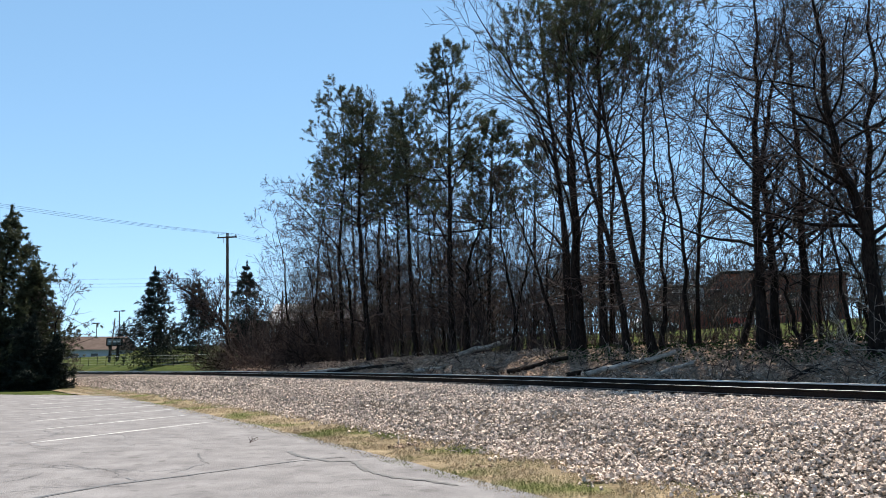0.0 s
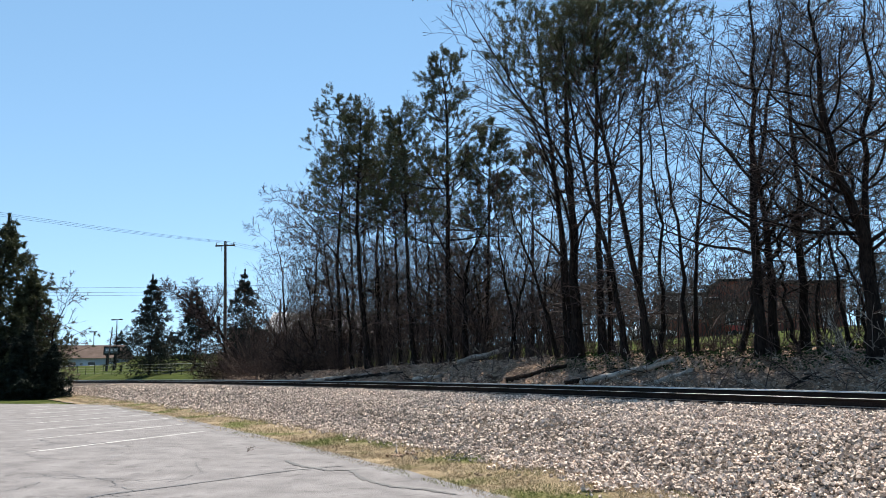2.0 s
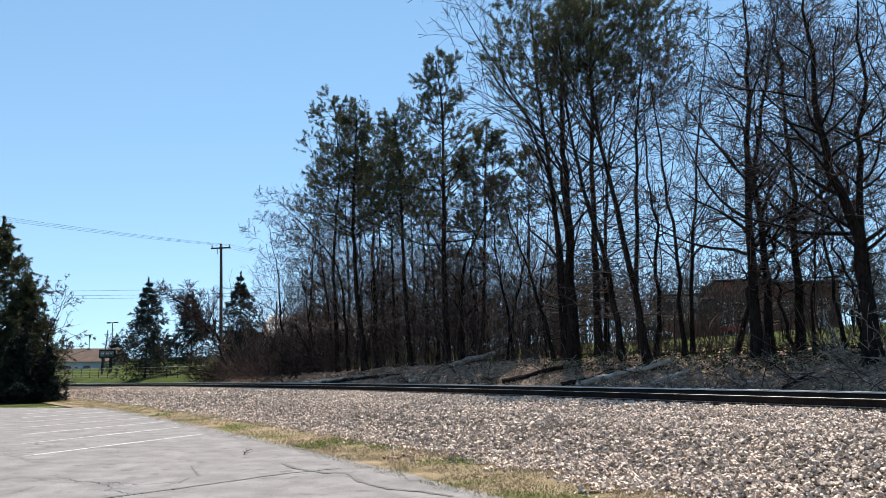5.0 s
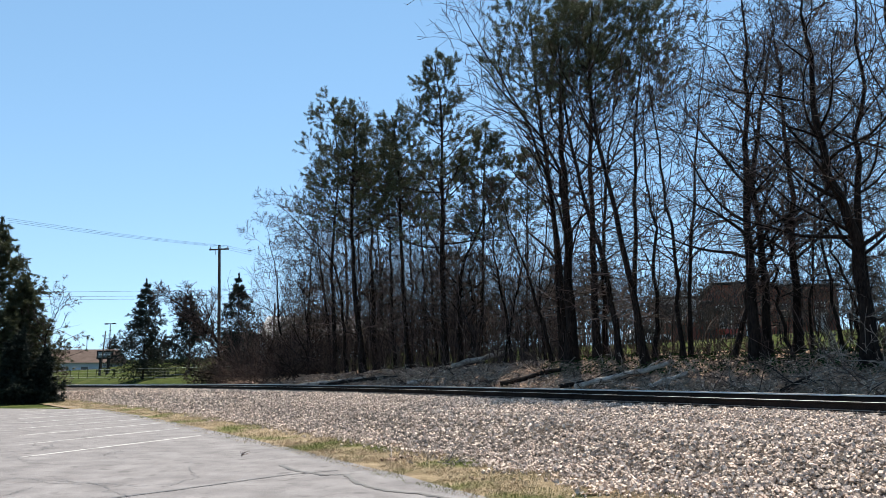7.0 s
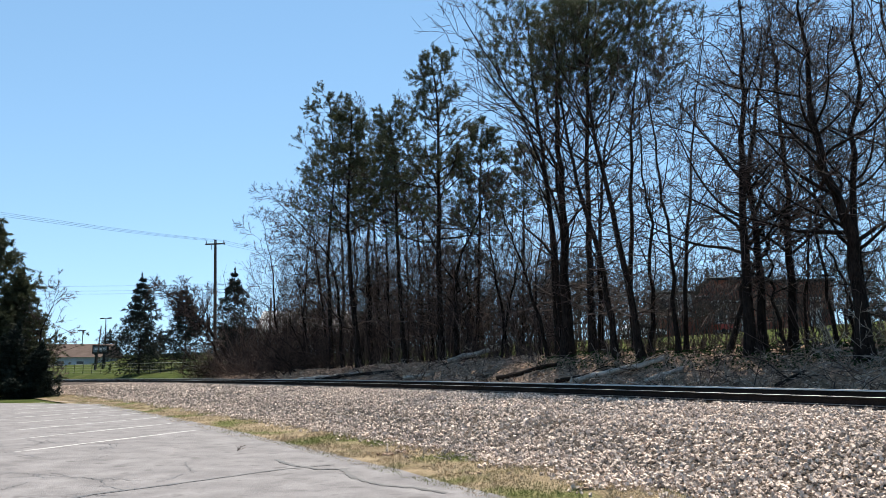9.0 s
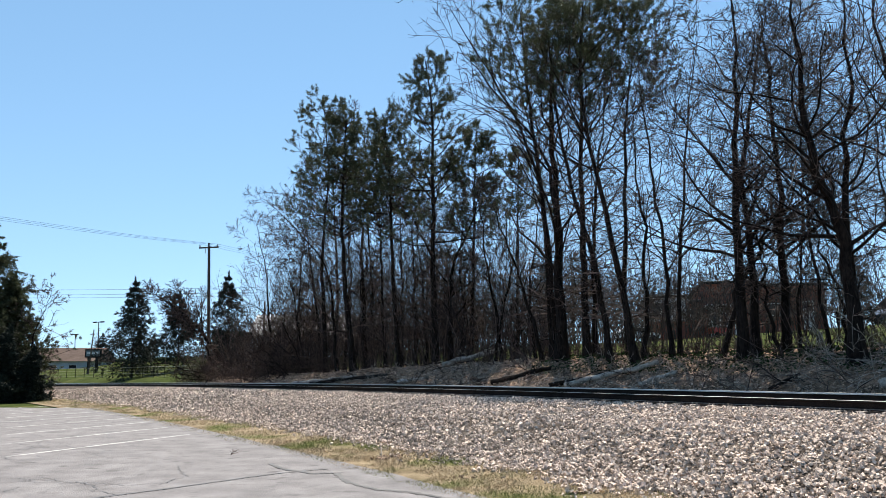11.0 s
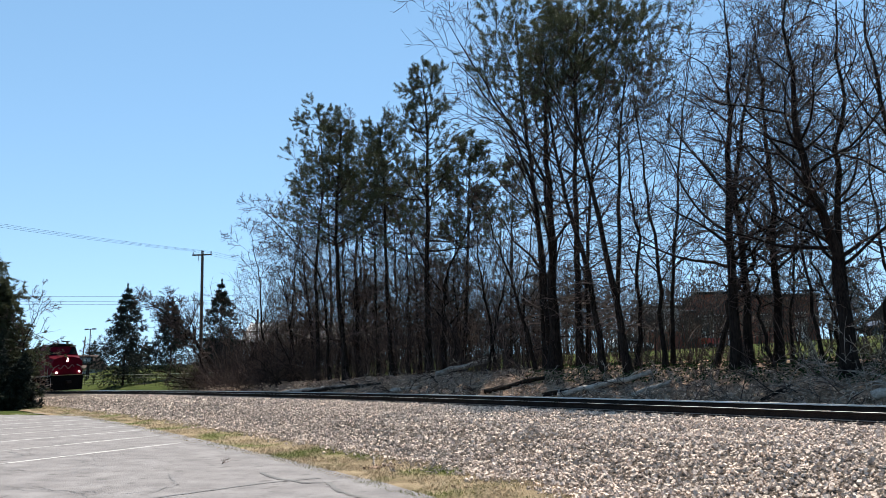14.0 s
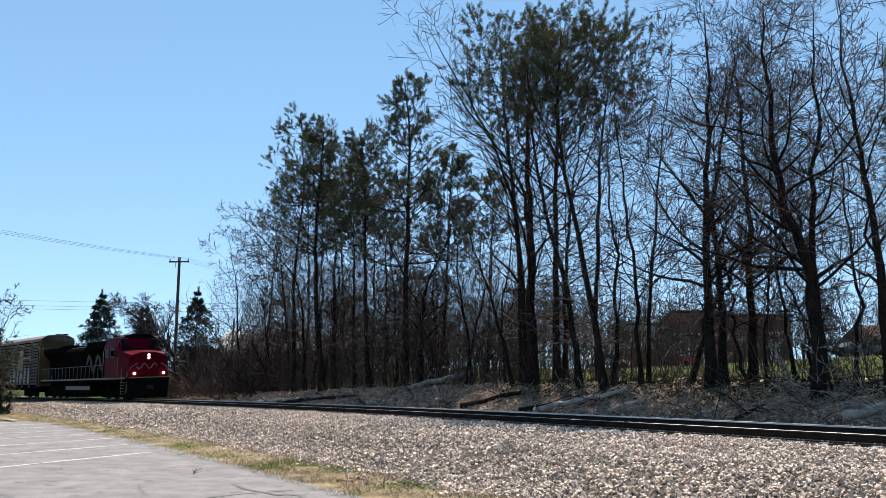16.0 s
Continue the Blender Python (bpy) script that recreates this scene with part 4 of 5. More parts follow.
for px, py in ((-3.83, 14.75),):
    P, R = np.array([[(px, py, 0.05), (px + 0.05, py + 0.02, 0.12), (px + 0.16, py, 0.16)]]), np.array([[0.008, 0.006, 0.003]])
    P1, R1, _ = grow(P, R, 9, 0.0, 0.9, 60, 0.2, 4, 0.0, 0.3, 0.8)
    solid("dead_weed", gather([((P, R), 4), ((P1, R1), 3)]), M_TWIG, "dried weed sprig lying on the asphalt", "weed")


def clod(x, y, r, label):
    """A lump of turned-up soil with bits of dead grass."""
    P = ICO_V * RNG.uniform(0.6, 1.15, (len(ICO_V), 1)) * np.array([r * 1.5, r, r * 0.6])
    t = thing("soil_clod", pose(x, y, land(x, y) + 0.02), label, "soil", "clods on the verge")
    part("lump", Build().add(P, ICO_F), M_LITTER, t)
    for k in range(7):
        a = RNG.uniform(0, 6.28)
        q = RNG.uniform(0.5, 1.6) * r
        c = np.array([math.cos(a) * q * 1.5, math.sin(a) * q, 0.02]) * 1.3
        part("crumb", Build().add(ICO_V * RNG.uniform(0.5, 1.1, (len(ICO_V), 1)) * r * 0.32 + c, ICO_F), M_LITTER, t)


for cx, cy, cr in ((-0.82, 13.76, 0.13), (-0.55, 13.9, 0.09), (-3.5, 20.0, 0.12), (-0.9, 15.9, 0.12), (2.0, 9.6, 0.08), (0.6, 11.2, 0.07)):
    clod(cx, cy, cr, "dark clod of soil on the dry verge")
brush("dead_branches", 16, 16.5, 18.5, -9.1, -8.3, 0.25, 0.6, "small scraps of pale dead wood on the verge", 3.0, 3, 0.016, M_DEADWOOD, 0.006)


# ---- buildings and street things ----
M_BRICK = surface("brick_wall", (0.15, 0.058, 0.042), (0.27, 0.105, 0.076), 0.6, 0.9, 0.3, 18)
M_ROOF = surface("brown_shingles", (0.08, 0.058, 0.048), (0.14, 0.105, 0.09), 1.0, 0.9, 0.3, 12)
M_METAL_ROOF = surface("ribbed_metal", (0.2, 0.205, 0.215), (0.3, 0.305, 0.315), 0.6, 0.5, 0.1, 6, metal=0.2)
M_SIDING = surface("pale_siding", (0.42, 0.46, 0.5), (0.56, 0.6, 0.64), 1.0, 0.7, 0.1, 8)
M_RENDER = surface("pale_render", (0.30, 0.30, 0.31), (0.42, 0.42, 0.43), 0.7, 0.85, 0.1, 9)
M_WHITE = surface("white_trim", (0.6, 0.6, 0.58), (0.75, 0.74, 0.72), 2.0, 0.6, 0.1, 10)
M_DARK = surface("dark_metal", (0.012, 0.012, 0.013), (0.03, 0.03, 0.031), 2.0, 0.75, 0.1, 12)
M_GLASS = plain("window_glass", (0.02, 0.022, 0.026), 0.12)
M_POLE = surface("pole_timber", (0.06, 0.045, 0.036), (0.13, 0.10, 0.08), 3.0, 0.9, 0.4, 18, stretch=(1, 1, 0.15))
M_WIRE = surface("wire", (0.012, 0.012, 0.013), (0.02, 0.02, 0.021), 2.0, 0.95, 0.0, spec=0.0)
M_SILVER = surface("galvanised_steel", (0.3, 0.3, 0.31), (0.45, 0.45, 0.46), 3.0, 0.45, 0.1, 20, metal=0.6)
M_TEXT = plain("sign_lettering", (0.62, 0.66, 0.68), 0.6)


def window_unit(parent, x, y, z, w, h, panes=2):
    f = part("window", Build().box((x - w / 2, y - 0.06, z), (x + w / 2, y + 0.02, z + h), 0.01), M_WHITE, parent, "white-framed window")
    pw = w / panes
    for i in range(panes):
        part("pane", Build().box((x - w / 2 + i * pw + 0.07, y - 0.075, z + 0.08), (x - w / 2 + (i + 1) * pw - 0.07, y - 0.05, z + h - 0.08)), M_GLASS, f, "dark glass pane")


school = thing("school_building", pose(24.6, 80, 0, 0, 0, -15) @ pose(-24.6, -80, 0), "low red-brick building with flat roofs behind trees", "building")
part("wall", Build().box((24.6, 80, 3.5), (28.8, 96, 9.9)), M_RENDER, school, "pale grey rendered wing")
part("wall", Build().box((24.58, 79.94, 3.5), (28.82, 80, 7.3)), M_BRICK, school, "red-brown brick plinth")
part("wall", Build().box((28.8, 80.4, 3.5), (30.6, 96, 9.3)), M_BRICK, school, "red-brown brick link")
part("wall", Build().box((30.6, 79.4, 3.5), (35.6, 94, 11.2)), M_BRICK, school, "raised red-brick hall")
part("wall", Build().box((35.6, 79, 3.5), (42.6, 96, 10.7)), M_BRICK, school, "red-brown brick wing")
for a, c, y, z in ((24.3, 28.8, 79.7, 9.9), (28.8, 30.6, 80.1, 9.3), (30.35, 35.6, 79.1, 11.2), (35.6, 42.9, 78.7, 10.7)):
    part("roof", Build().box((a, y, z), (c, 96.2, z + 0.25), 0.03), M_DARK, school, "dark flat roof edge")
    part("coping", Build().box((a - 0.02, y - 0.04, z + 0.25), (c + 0.02, y + 0.3, z + 0.31), 0.01), M_SILVER, school, "thin metal coping")
part("roof", Build().add([(30.2, 82.6, 11.46), (35.8, 82.6, 11.46), (35.8, 94.4, 11.46), (30.2, 94.4, 11.46), (33, 86, 12.4), (33, 91, 12.4)],
                         [[0, 1, 4], [1, 2, 5, 4], [2, 3, 5], [3, 0, 4, 5], [3, 2, 1, 0]]), M_ROOF, school, "brown hipped roof")
window_unit(school, 26.1, 80, 7.5, 2.3, 1.9, 2)
window_unit(school, 29.6, 80.4, 7.4, 0.9, 1.2, 1)
part("entrance_wall", Build().box((30.9, 79.1, 5.0), (33.3, 79.4, 8.6), 0.02), M_RENDER, school, "pale entrance wall")
part("canopy", Build().box((30.6, 77.6, 8.6), (33.6, 79.4, 8.85), 0.02), M_WHITE, school, "pale entrance canopy")
for px in (30.8, 33.4):
    part("canopy_post", Build().tube([(px, 77.8, 3.8), (px, 77.8, 8.6)], 0.07, 8), M_WHITE, school, "thin canopy post")
window_unit(school, 32.1, 79.1, 6.6, 1.7, 1.4, 2)
window_unit(school, 37.6, 79, 7.6, 1.6, 1.3, 2)
gate_door = part("door", Build().box((40.3, 78.93, 5.6), (41.4, 79.02, 9.1), 0.01), M_WHITE, school, "pale door with a glass light")
part("pane", Build().box((40.55, 78.9, 7.9), (41.15, 78.94, 8.8)), M_GLASS, gate_door, "dark glass pane")

home = thing("house", None, "low grey house with a long shingle roof", "house")
part("wall", Build().box((50.5, 72, 4.0), (66, 80, 8.0)), M_SIDING, home, "grey siding wall")
part("roof", Build().prism([(71.2, 7.9), (80.8, 7.9), (76, 10.2)], "x", 49.8, 66.7), M_ROOF, home, "brown gable roof")
part("porch_roof", Build().box((51.5, 69.5, 7.2), (60, 72, 7.4)), M_DARK, home, "dark porch roof")
for px in (51.7, 55.6, 59.8):
    part("post", Build().box((px - 0.08, 69.6, 5.0), (px + 0.08, 69.8, 7.2)), M_WHITE, home, "porch post")
window_unit(home, 53.6, 72, 6.0, 1.6, 1.2)
window_unit(home, 57.6, 72, 6.0, 1.6, 1.2)

shed = thing("metal_building", None, "long building with a pale ribbed metal roof", "building")
part("wall", Build().box((-24.6, 102, 2.0), (-7.0, 114, 7.0)), M_SIDING, shed, "pale wall")
part("roof", Build().add([(-25, 101.4, 6.9), (-6.6, 101.4, 6.9), (-6.6, 108, 10.4), (-25, 108, 10.4), (-25, 114.6, 6.9), (-6.6, 114.6, 6.9)],
                         [[0, 1, 2, 3], [3, 2, 5, 4], [0, 3, 4], [1, 5, 2]]), M_METAL_ROOF, shed, "pale metal roof")
for i in range(24):
    x = -24.8 + i * 0.78
    part("roof_rib", Build().add([(x, 101.4, 6.93), (x + 0.12, 101.4, 6.93), (x + 0.12, 108, 10.43), (x, 108, 10.43), (x + 0.06, 101.4, 7.03), (x + 0.06, 108, 10.53)],
                                 [[0, 1, 4], [0, 4, 5, 3], [1, 2, 5, 4], [2, 3, 5]]), M_METAL_ROOF, shed)
annex = thing("dark_building", None, "dark flat-roofed building behind brush", "building")
part("wall", Build().box((-28.6, 98, 2.0), (-24.8, 106, 7.2)), M_DARK, annex, "dark grey wall")
part("roof", Build().box((-28.9, 97.7, 7.2), (-24.5, 106.3, 7.45), 0.03), M_DARK, annex, "dark flat roof")

bungalow = thing("bungalow", None, "long low house with a brown roof and pale wall", "house")
part("wall", Build().box((-84, 131, 0.5), (-59.5, 140, 4.3)), M_SIDING, bungalow, "pale blue-grey wall")
part("roof", Build().prism([(130.2, 4.1), (140.8, 4.1), (135.5, 6.6)], "x", -85, -58.6), M_ROOF, bungalow, "brown shingle roof")
for px in (-66, -62.5):
    window_unit(bungalow, px, 131, 2.4, 1.4, 1.1, 1)

sign = thing("roadside_sign", None, "dark roadside sign board on two posts", "sign")
part("board", Build().box((-48.5, 104.9, 4.1), (-46.2, 105.2, 5.3), 0.03), M_DARK, sign, "dark sign board")
part("panel", Build().box((-48.3, 104.85, 4.3), (-46.4, 104.9, 5.1), 0.01), plain("sign_face", (0.10, 0.15, 0.17), 0.5), sign, "dark teal sign face")
for i in range(7):
    part("lettering", Build().box((-48.1 + i * 0.23, 104.83, 4.62), (-47.95 + i * 0.23, 104.85, 4.86)), M_TEXT, sign, "pale illegible lettering")
for px in (-48.0, -46.9):
    part("post", Build().box((px - 0.1, 105.0, 1.0), (px + 0.1, 105.2, 4.15)), M_DARK, sign, "dark post")


def street_lamp(x, y, h, w, label):
    t = thing("street_lamp", pose(x, y, land(x, y), 0, -2.8, 0), label, "street lamp", "street lamps")
    part("pole", Build().tube([(0, 0, -0.3), (0, 0, h)], [0.09, 0.06], 8), M_DARK, t)
    part("arm", Build().box((-w, -0.05, h - 0.05), (w, 0.05, h + 0.03), 0.01), M_DARK, t)
    for k in (-1, 1):
        part("lamp_head", Build().box((k * w - 0.28, -0.14, h - 0.1), (k * w + 0.28, 0.14, h + 0.08), 0.03), M_DARK, t)


street_lamp(-48.8, 110.0, 7.3, 0.55, "tall dark pole with a twin lamp head")
street_lamp(-66.5, 140.0, 6.0, 0.3, "tall dark pole with a twin lamp head")


def bare_pole(x, y, h, r, lean=0.0, label="plain weathered timber pole"):
    t = thing("pole", pose(x, y, land(x, y)), label, "pole", "poles")
    part("shaft", Build().tube([(0, 0, -0.3), (lean, 0, h)], [r, r * 0.7], 8), M_POLE, t)


bare_pole(-47.4, 104.0, 6.2, 0.11, 0.35)
bare_pole(-16.9, 76.0, 7.0, 0.13)
bare_pole(-20.6, 79.5, 6.2, 0.06, 0.0, "thin dark metal pole")
for px, lean in ((-26.0, 0.6), (-25.2, 0.6)):
    bare_pole(px, 76.0, 2.6, 0.05, lean, "thin pale leaning guy post")

POLE_X, POLE_Y = -21.2, 70.0
pole_base = land(POLE_X, POLE_Y)
pole = thing("utility_pole", pose(POLE_X + 0.58, POLE_Y, pole_base, 0, -2.6, 0), "tall timber utility pole with a crossarm", "utility pole")
PT = 14.3 - pole_base
part("shaft", Build().tube([(0, 0, -0.4), (0, 0, PT)], [0.18, 0.12], 10), M_POLE, pole)
part("crossarm", Build().box((-0.95, -0.14, PT - 0.5), (0.95, -0.04, PT - 0.36), 0.01), M_POLE, pole, "timber crossarm")
for k in (-0.85, 0.05, 0.85):
    part("insulator", Build().tube([(k, -0.09, PT - 0.36), (k, -0.09, PT - 0.28), (k, -0.09, PT - 0.12)], [0.03, 0.07, 0.045], 8), M_SILVER, pole, "insulator")
part("brace", Build().box((-0.35, -0.13, PT - 1.0), (-0.3, -0.08, PT - 0.5)), M_SILVER, pole, "steel brace")


def wire(a, b, sag, r=0.009, label="thin black overhead wire"):
    z = np.linspace(0, 1, 25)[:, None]
    P = np.array(a) * (1 - z) + np.array(b) * z
    P[:, 2] -= sag * 4 * z[:, 0] * (1 - z[:, 0])
    solid("overhead_wire", Build().tube(P, r, 4), M_WIRE, label, "wire", "overhead wires")


for k, top in ((-0.85, 14.2), (0.05, 14.2), (0.85, 14.2)):
    wire((POLE_X + k, POLE_Y - 0.09, top), (-58 + k * 0.6, 27 - k, 15.6), 1.1)
    wire((POLE_X + k, POLE_Y - 0.09, top), (14 + k, 118, 15.5), 1.0)
for px in (-110, -8):
    bare_pole(px, 120 if px < -50 else 116, 15.2, 0.16)
for zz in (15.6, 14.8, 14.3):
    wire((-110, 120, zz + 0.6), (-8, 116, zz + 0.4), 0.8, 0.018)

fence = thing("wire_fence", None, "low chain-link fence along the lawn", "fence")
rail_pts = []
for i in range(22):
    x, y, _ = at_track(62 + i * 2.1, 8.0)
    z = height_at(62 + i * 2.1, 8.0)
    rail_pts.append((x, y, z + 1.15))
    part("post", Build().tube([(x, y, z - 0.2), (x, y, z + 1.2)], 0.035, 6), M_DARK, fence, "thin steel post")
for dz, r in ((0.0, 0.022), (-0.35, 0.008), (-0.7, 0.008), (-1.0, 0.01)):
    part("strand", Build().tube([(x, y, z + dz) for x, y, z in rail_pts], r, 5), M_SILVER, fence, "fence wire")
fence_b = thing("wire_fence", None, "chain-link fence between lawn and trees", "fence")
rail_pts = []
for i in range(12):
    x, y, _ = at_track(-4 + i * 2.6, 15.0)
    z = height_at(-4 + i * 2.6, 15.0)
    rail_pts.append((x, y, z + 1.15))
    part("post", Build().tube([(x, y, z - 0.2), (x, y, z + 1.2)], 0.03, 6), M_DARK, fence_b, "thin steel post")
for j in range(8):
    part("strand", Build().tube([(x, y, z - j * 0.15) for x, y, z in rail_pts], 0.012 if j == 0 else 0.004, 4), M_DARK, fence_b, "fence wire")


def parked_car(x, y, turn, paint, label):
    t = thing("parked_car", pose(x, y, land(x, y) + 0.02, 0, 0, turn), label, "car", "parked cars")
    part("body", Build().prism([(-2.2, 0.35), (2.2, 0.35), (2.25, 0.75), (1.2, 0.95), (0.6, 1.45), (-1.2, 1.45), (-1.9, 0.98), (-2.25, 0.9)], "y", -0.9, 0.9), paint, t)
    for k in (-0.905, 0.905):
        part("side_window", Build().prism([(-1.5, 0.98), (0.95, 0.98), (0.5, 1.38), (-1.1, 1.38)], "y", k - 0.005, k + 0.005), M_GLASS, t, "dark side window")
        for wx in (-1.4, 1.4):
            w = part("wheel", Build().tube([(wx, k - 0.1, 0.33), (wx, k + 0.02, 0.33)], 0.33, 16), M_DARK, t, "black tyre")
            part("rim", Build().tube([(wx, k + 0.02, 0.33), (wx, k + 0.03, 0.33)], 0.2, 12), M_SILVER, w, "steel rim")


M_CAR_A, M_CAR_B = plain("white_car_paint", (0.7, 0.7, 0.7), 0.25), plain("dark_car_paint", (0.03, 0.035, 0.05), 0.25)
parked_car(21.5, 74.0, 8, M_CAR_A, "white car parked by a brick building")
parked_car(45.5, 69.0, 4, M_CAR_B, "dark car parked by a house")
M_RED = plain("red_plastic", (0.35, 0.04, 0.03), 0.5)
bx, by = 18.2, 45.0
cart = thing("garden_cart", pose(bx, by, land(bx, by), 0, 0, 20), "small red cart standing on the lawn", "cart")
part("tray", Build().prism([(-0.5, 0.25), (0.5, 0.25), (0.65, 0.6), (-0.65, 0.6)], "y", -0.35, 0.35), M_RED, cart)
for wx in (-0.35, 0.35):
    for wy in (-0.38, 0.38):
        part("wheel", Build().tube([(wx, wy - 0.04, 0.16), (wx, wy + 0.04, 0.16)], 0.16, 12), M_DARK, cart)

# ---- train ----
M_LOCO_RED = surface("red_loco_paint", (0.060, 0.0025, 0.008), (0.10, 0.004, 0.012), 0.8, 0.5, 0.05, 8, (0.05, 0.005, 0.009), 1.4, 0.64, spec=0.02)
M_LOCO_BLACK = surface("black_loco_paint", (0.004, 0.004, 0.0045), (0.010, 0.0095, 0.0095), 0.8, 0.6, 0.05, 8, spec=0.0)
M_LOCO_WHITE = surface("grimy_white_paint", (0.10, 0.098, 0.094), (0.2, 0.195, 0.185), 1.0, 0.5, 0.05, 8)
M_LOCO_GREY = surface("grey_tank", (0.07, 0.07, 0.07), (0.12, 0.12, 0.12), 1.0, 0.5, 0.05, 8)
M_PALE_RED = surface("faded_logo", (0.13, 0.05, 0.05), (0.19, 0.08, 0.08), 2.0, 0.5, 0.0, 8)
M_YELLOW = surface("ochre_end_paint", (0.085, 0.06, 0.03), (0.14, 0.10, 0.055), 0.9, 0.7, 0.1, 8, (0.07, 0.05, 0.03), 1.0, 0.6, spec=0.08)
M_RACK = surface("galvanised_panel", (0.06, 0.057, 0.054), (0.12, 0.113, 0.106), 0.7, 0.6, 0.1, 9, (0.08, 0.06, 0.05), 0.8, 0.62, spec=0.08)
M_RACK_ROOF = surface("rusty_roof", (0.17, 0.115, 0.105), (0.28, 0.21, 0.195), 0.8, 0.75, 0.1, 9)
M_CAB_GLASS = surface("cab_glass", (0.004, 0.0045, 0.005), (0.009, 0.010, 0.011), 2.0, 0.3, 0.0, spec=0.03)
M_LAMP = plain("headlight_glow", (1.0, 0.93, 0.8), 0.3, 0.0, 4.0)
M_TAG = surface("graffiti_paint", (0.16, 0.155, 0.165), (0.26, 0.25, 0.265), 1.0, 0.6, 0.0, 8)
M_TAG_Y = surface("yellow_logo_paint", (0.15, 0.12, 0.05), (0.2, 0.165, 0.075), 1.0, 0.6, 0.0, 8)


def truck(parent, x, axles, gap):
    """A bogie with its wheels."""
    half = gap * (axles - 1) / 2
    t = part("truck", Build().box((x - half - 0.6, -1.12, 0.2), (x + half + 0.6, -0.92, 0.95), 0.06).box((x - half - 0.6, 0.92, 0.2), (x + half + 0.6, 1.12, 0.95), 0.06)
             .box((x - 0.3, -1.0, 0.5), (x + 0.3, 1.0, 0.9), 0.03), M_LOCO_BLACK, parent, "black cast truck frame")
    for i in range(axles):
        wx = x - half + i * gap
        for k in (-0.75, 0.75):
            part("wheel", Build().tube([(wx, k - 0.07, 0.5), (wx, k + 0.07, 0.5)], 0.5, 20), M_RAIL, t, "steel wheel")
        for k in (-1.16, 1.16):
            part("axle_box", Build().box((wx - 0.2, k - 0.08, 0.38), (wx + 0.2, k + 0.08, 0.7), 0.03), M_LOCO_BLACK, t, "axle box")


def hull(outline_a, xa, outline_b, xb):
    k = len(outline_a)
    v = [(xa, y, z) for y, z in outline_a] + [(xb, y, z) for y, z in outline_b]
    return Build().add(v, [[i, (i + 1) % k, k + (i + 1) % k, k + i] for i in range(k)] + [list(range(k))[::-1], list(range(k, 2 * k))])


loco = thing("locomotive", None, "red and black diesel freight locomotive with lit headlights", "locomotive", "train")
part("frame", Build().box((-10.1, -1.5, 1.32), (10.4, 1.5, 1.62), 0.03), M_LOCO_BLACK, loco, "black underframe")
for k in (-1.52, 1.52):
    part("sill_stripe", Build().box((-10.0, k - 0.012, 1.52), (10.2, k + 0.012, 1.64)), M_LOCO_GREY, loco, "grimy grey sill stripe")
HOOD = [(-0.95, 1.62), (0.95, 1.62), (0.95, 3.95), (0.7, 4.22), (-0.7, 4.22), (-0.95, 3.95)]
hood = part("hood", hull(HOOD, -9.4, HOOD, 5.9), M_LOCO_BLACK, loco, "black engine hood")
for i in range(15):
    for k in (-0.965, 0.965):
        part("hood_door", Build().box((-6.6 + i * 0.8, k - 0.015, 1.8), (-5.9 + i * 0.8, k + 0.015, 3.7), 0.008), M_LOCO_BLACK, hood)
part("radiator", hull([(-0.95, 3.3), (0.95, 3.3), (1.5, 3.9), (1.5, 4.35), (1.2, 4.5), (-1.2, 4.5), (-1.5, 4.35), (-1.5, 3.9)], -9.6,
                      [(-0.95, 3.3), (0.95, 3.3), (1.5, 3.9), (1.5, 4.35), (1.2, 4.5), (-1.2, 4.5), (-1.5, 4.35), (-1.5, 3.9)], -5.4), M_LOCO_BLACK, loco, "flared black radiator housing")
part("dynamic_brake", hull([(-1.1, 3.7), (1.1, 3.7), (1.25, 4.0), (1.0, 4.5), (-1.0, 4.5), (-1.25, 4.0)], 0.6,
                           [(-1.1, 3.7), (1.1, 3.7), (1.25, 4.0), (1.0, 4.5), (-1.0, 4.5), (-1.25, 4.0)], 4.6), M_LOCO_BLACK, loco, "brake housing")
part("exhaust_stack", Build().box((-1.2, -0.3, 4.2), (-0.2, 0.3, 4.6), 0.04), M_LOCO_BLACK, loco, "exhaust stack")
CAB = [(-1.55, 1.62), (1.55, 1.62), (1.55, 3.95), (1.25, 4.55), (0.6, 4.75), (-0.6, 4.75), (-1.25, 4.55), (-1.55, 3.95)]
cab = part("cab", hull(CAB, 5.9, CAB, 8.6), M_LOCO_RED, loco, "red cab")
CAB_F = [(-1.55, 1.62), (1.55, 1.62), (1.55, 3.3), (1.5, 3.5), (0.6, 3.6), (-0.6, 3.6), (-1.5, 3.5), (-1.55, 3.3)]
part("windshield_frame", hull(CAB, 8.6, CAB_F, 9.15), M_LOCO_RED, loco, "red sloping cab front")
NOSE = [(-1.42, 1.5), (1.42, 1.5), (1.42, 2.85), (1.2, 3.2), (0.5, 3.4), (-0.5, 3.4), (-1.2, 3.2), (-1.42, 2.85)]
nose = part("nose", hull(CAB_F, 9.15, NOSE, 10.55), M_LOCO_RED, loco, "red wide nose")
for a, c in ((-1.38, -0.46), (-0.42, 0.42), (0.46, 1.38)):
    part("windshield", Build().add([(8.72, a, 4.38), (8.72, c, 4.38), (9.12, c, 3.68), (9.12, a, 3.68), (8.66, a, 4.34), (8.66, c, 4.34), (9.06, c, 3.64), (9.06, a, 3.64)],
                                   [[0, 1, 2, 3], [7, 6, 5, 4], [0, 4, 5, 1], [1, 5, 6, 2], [2, 6, 7, 3], [3, 7, 4, 0]]), M_CAB_GLASS, cab, "dark windshield")
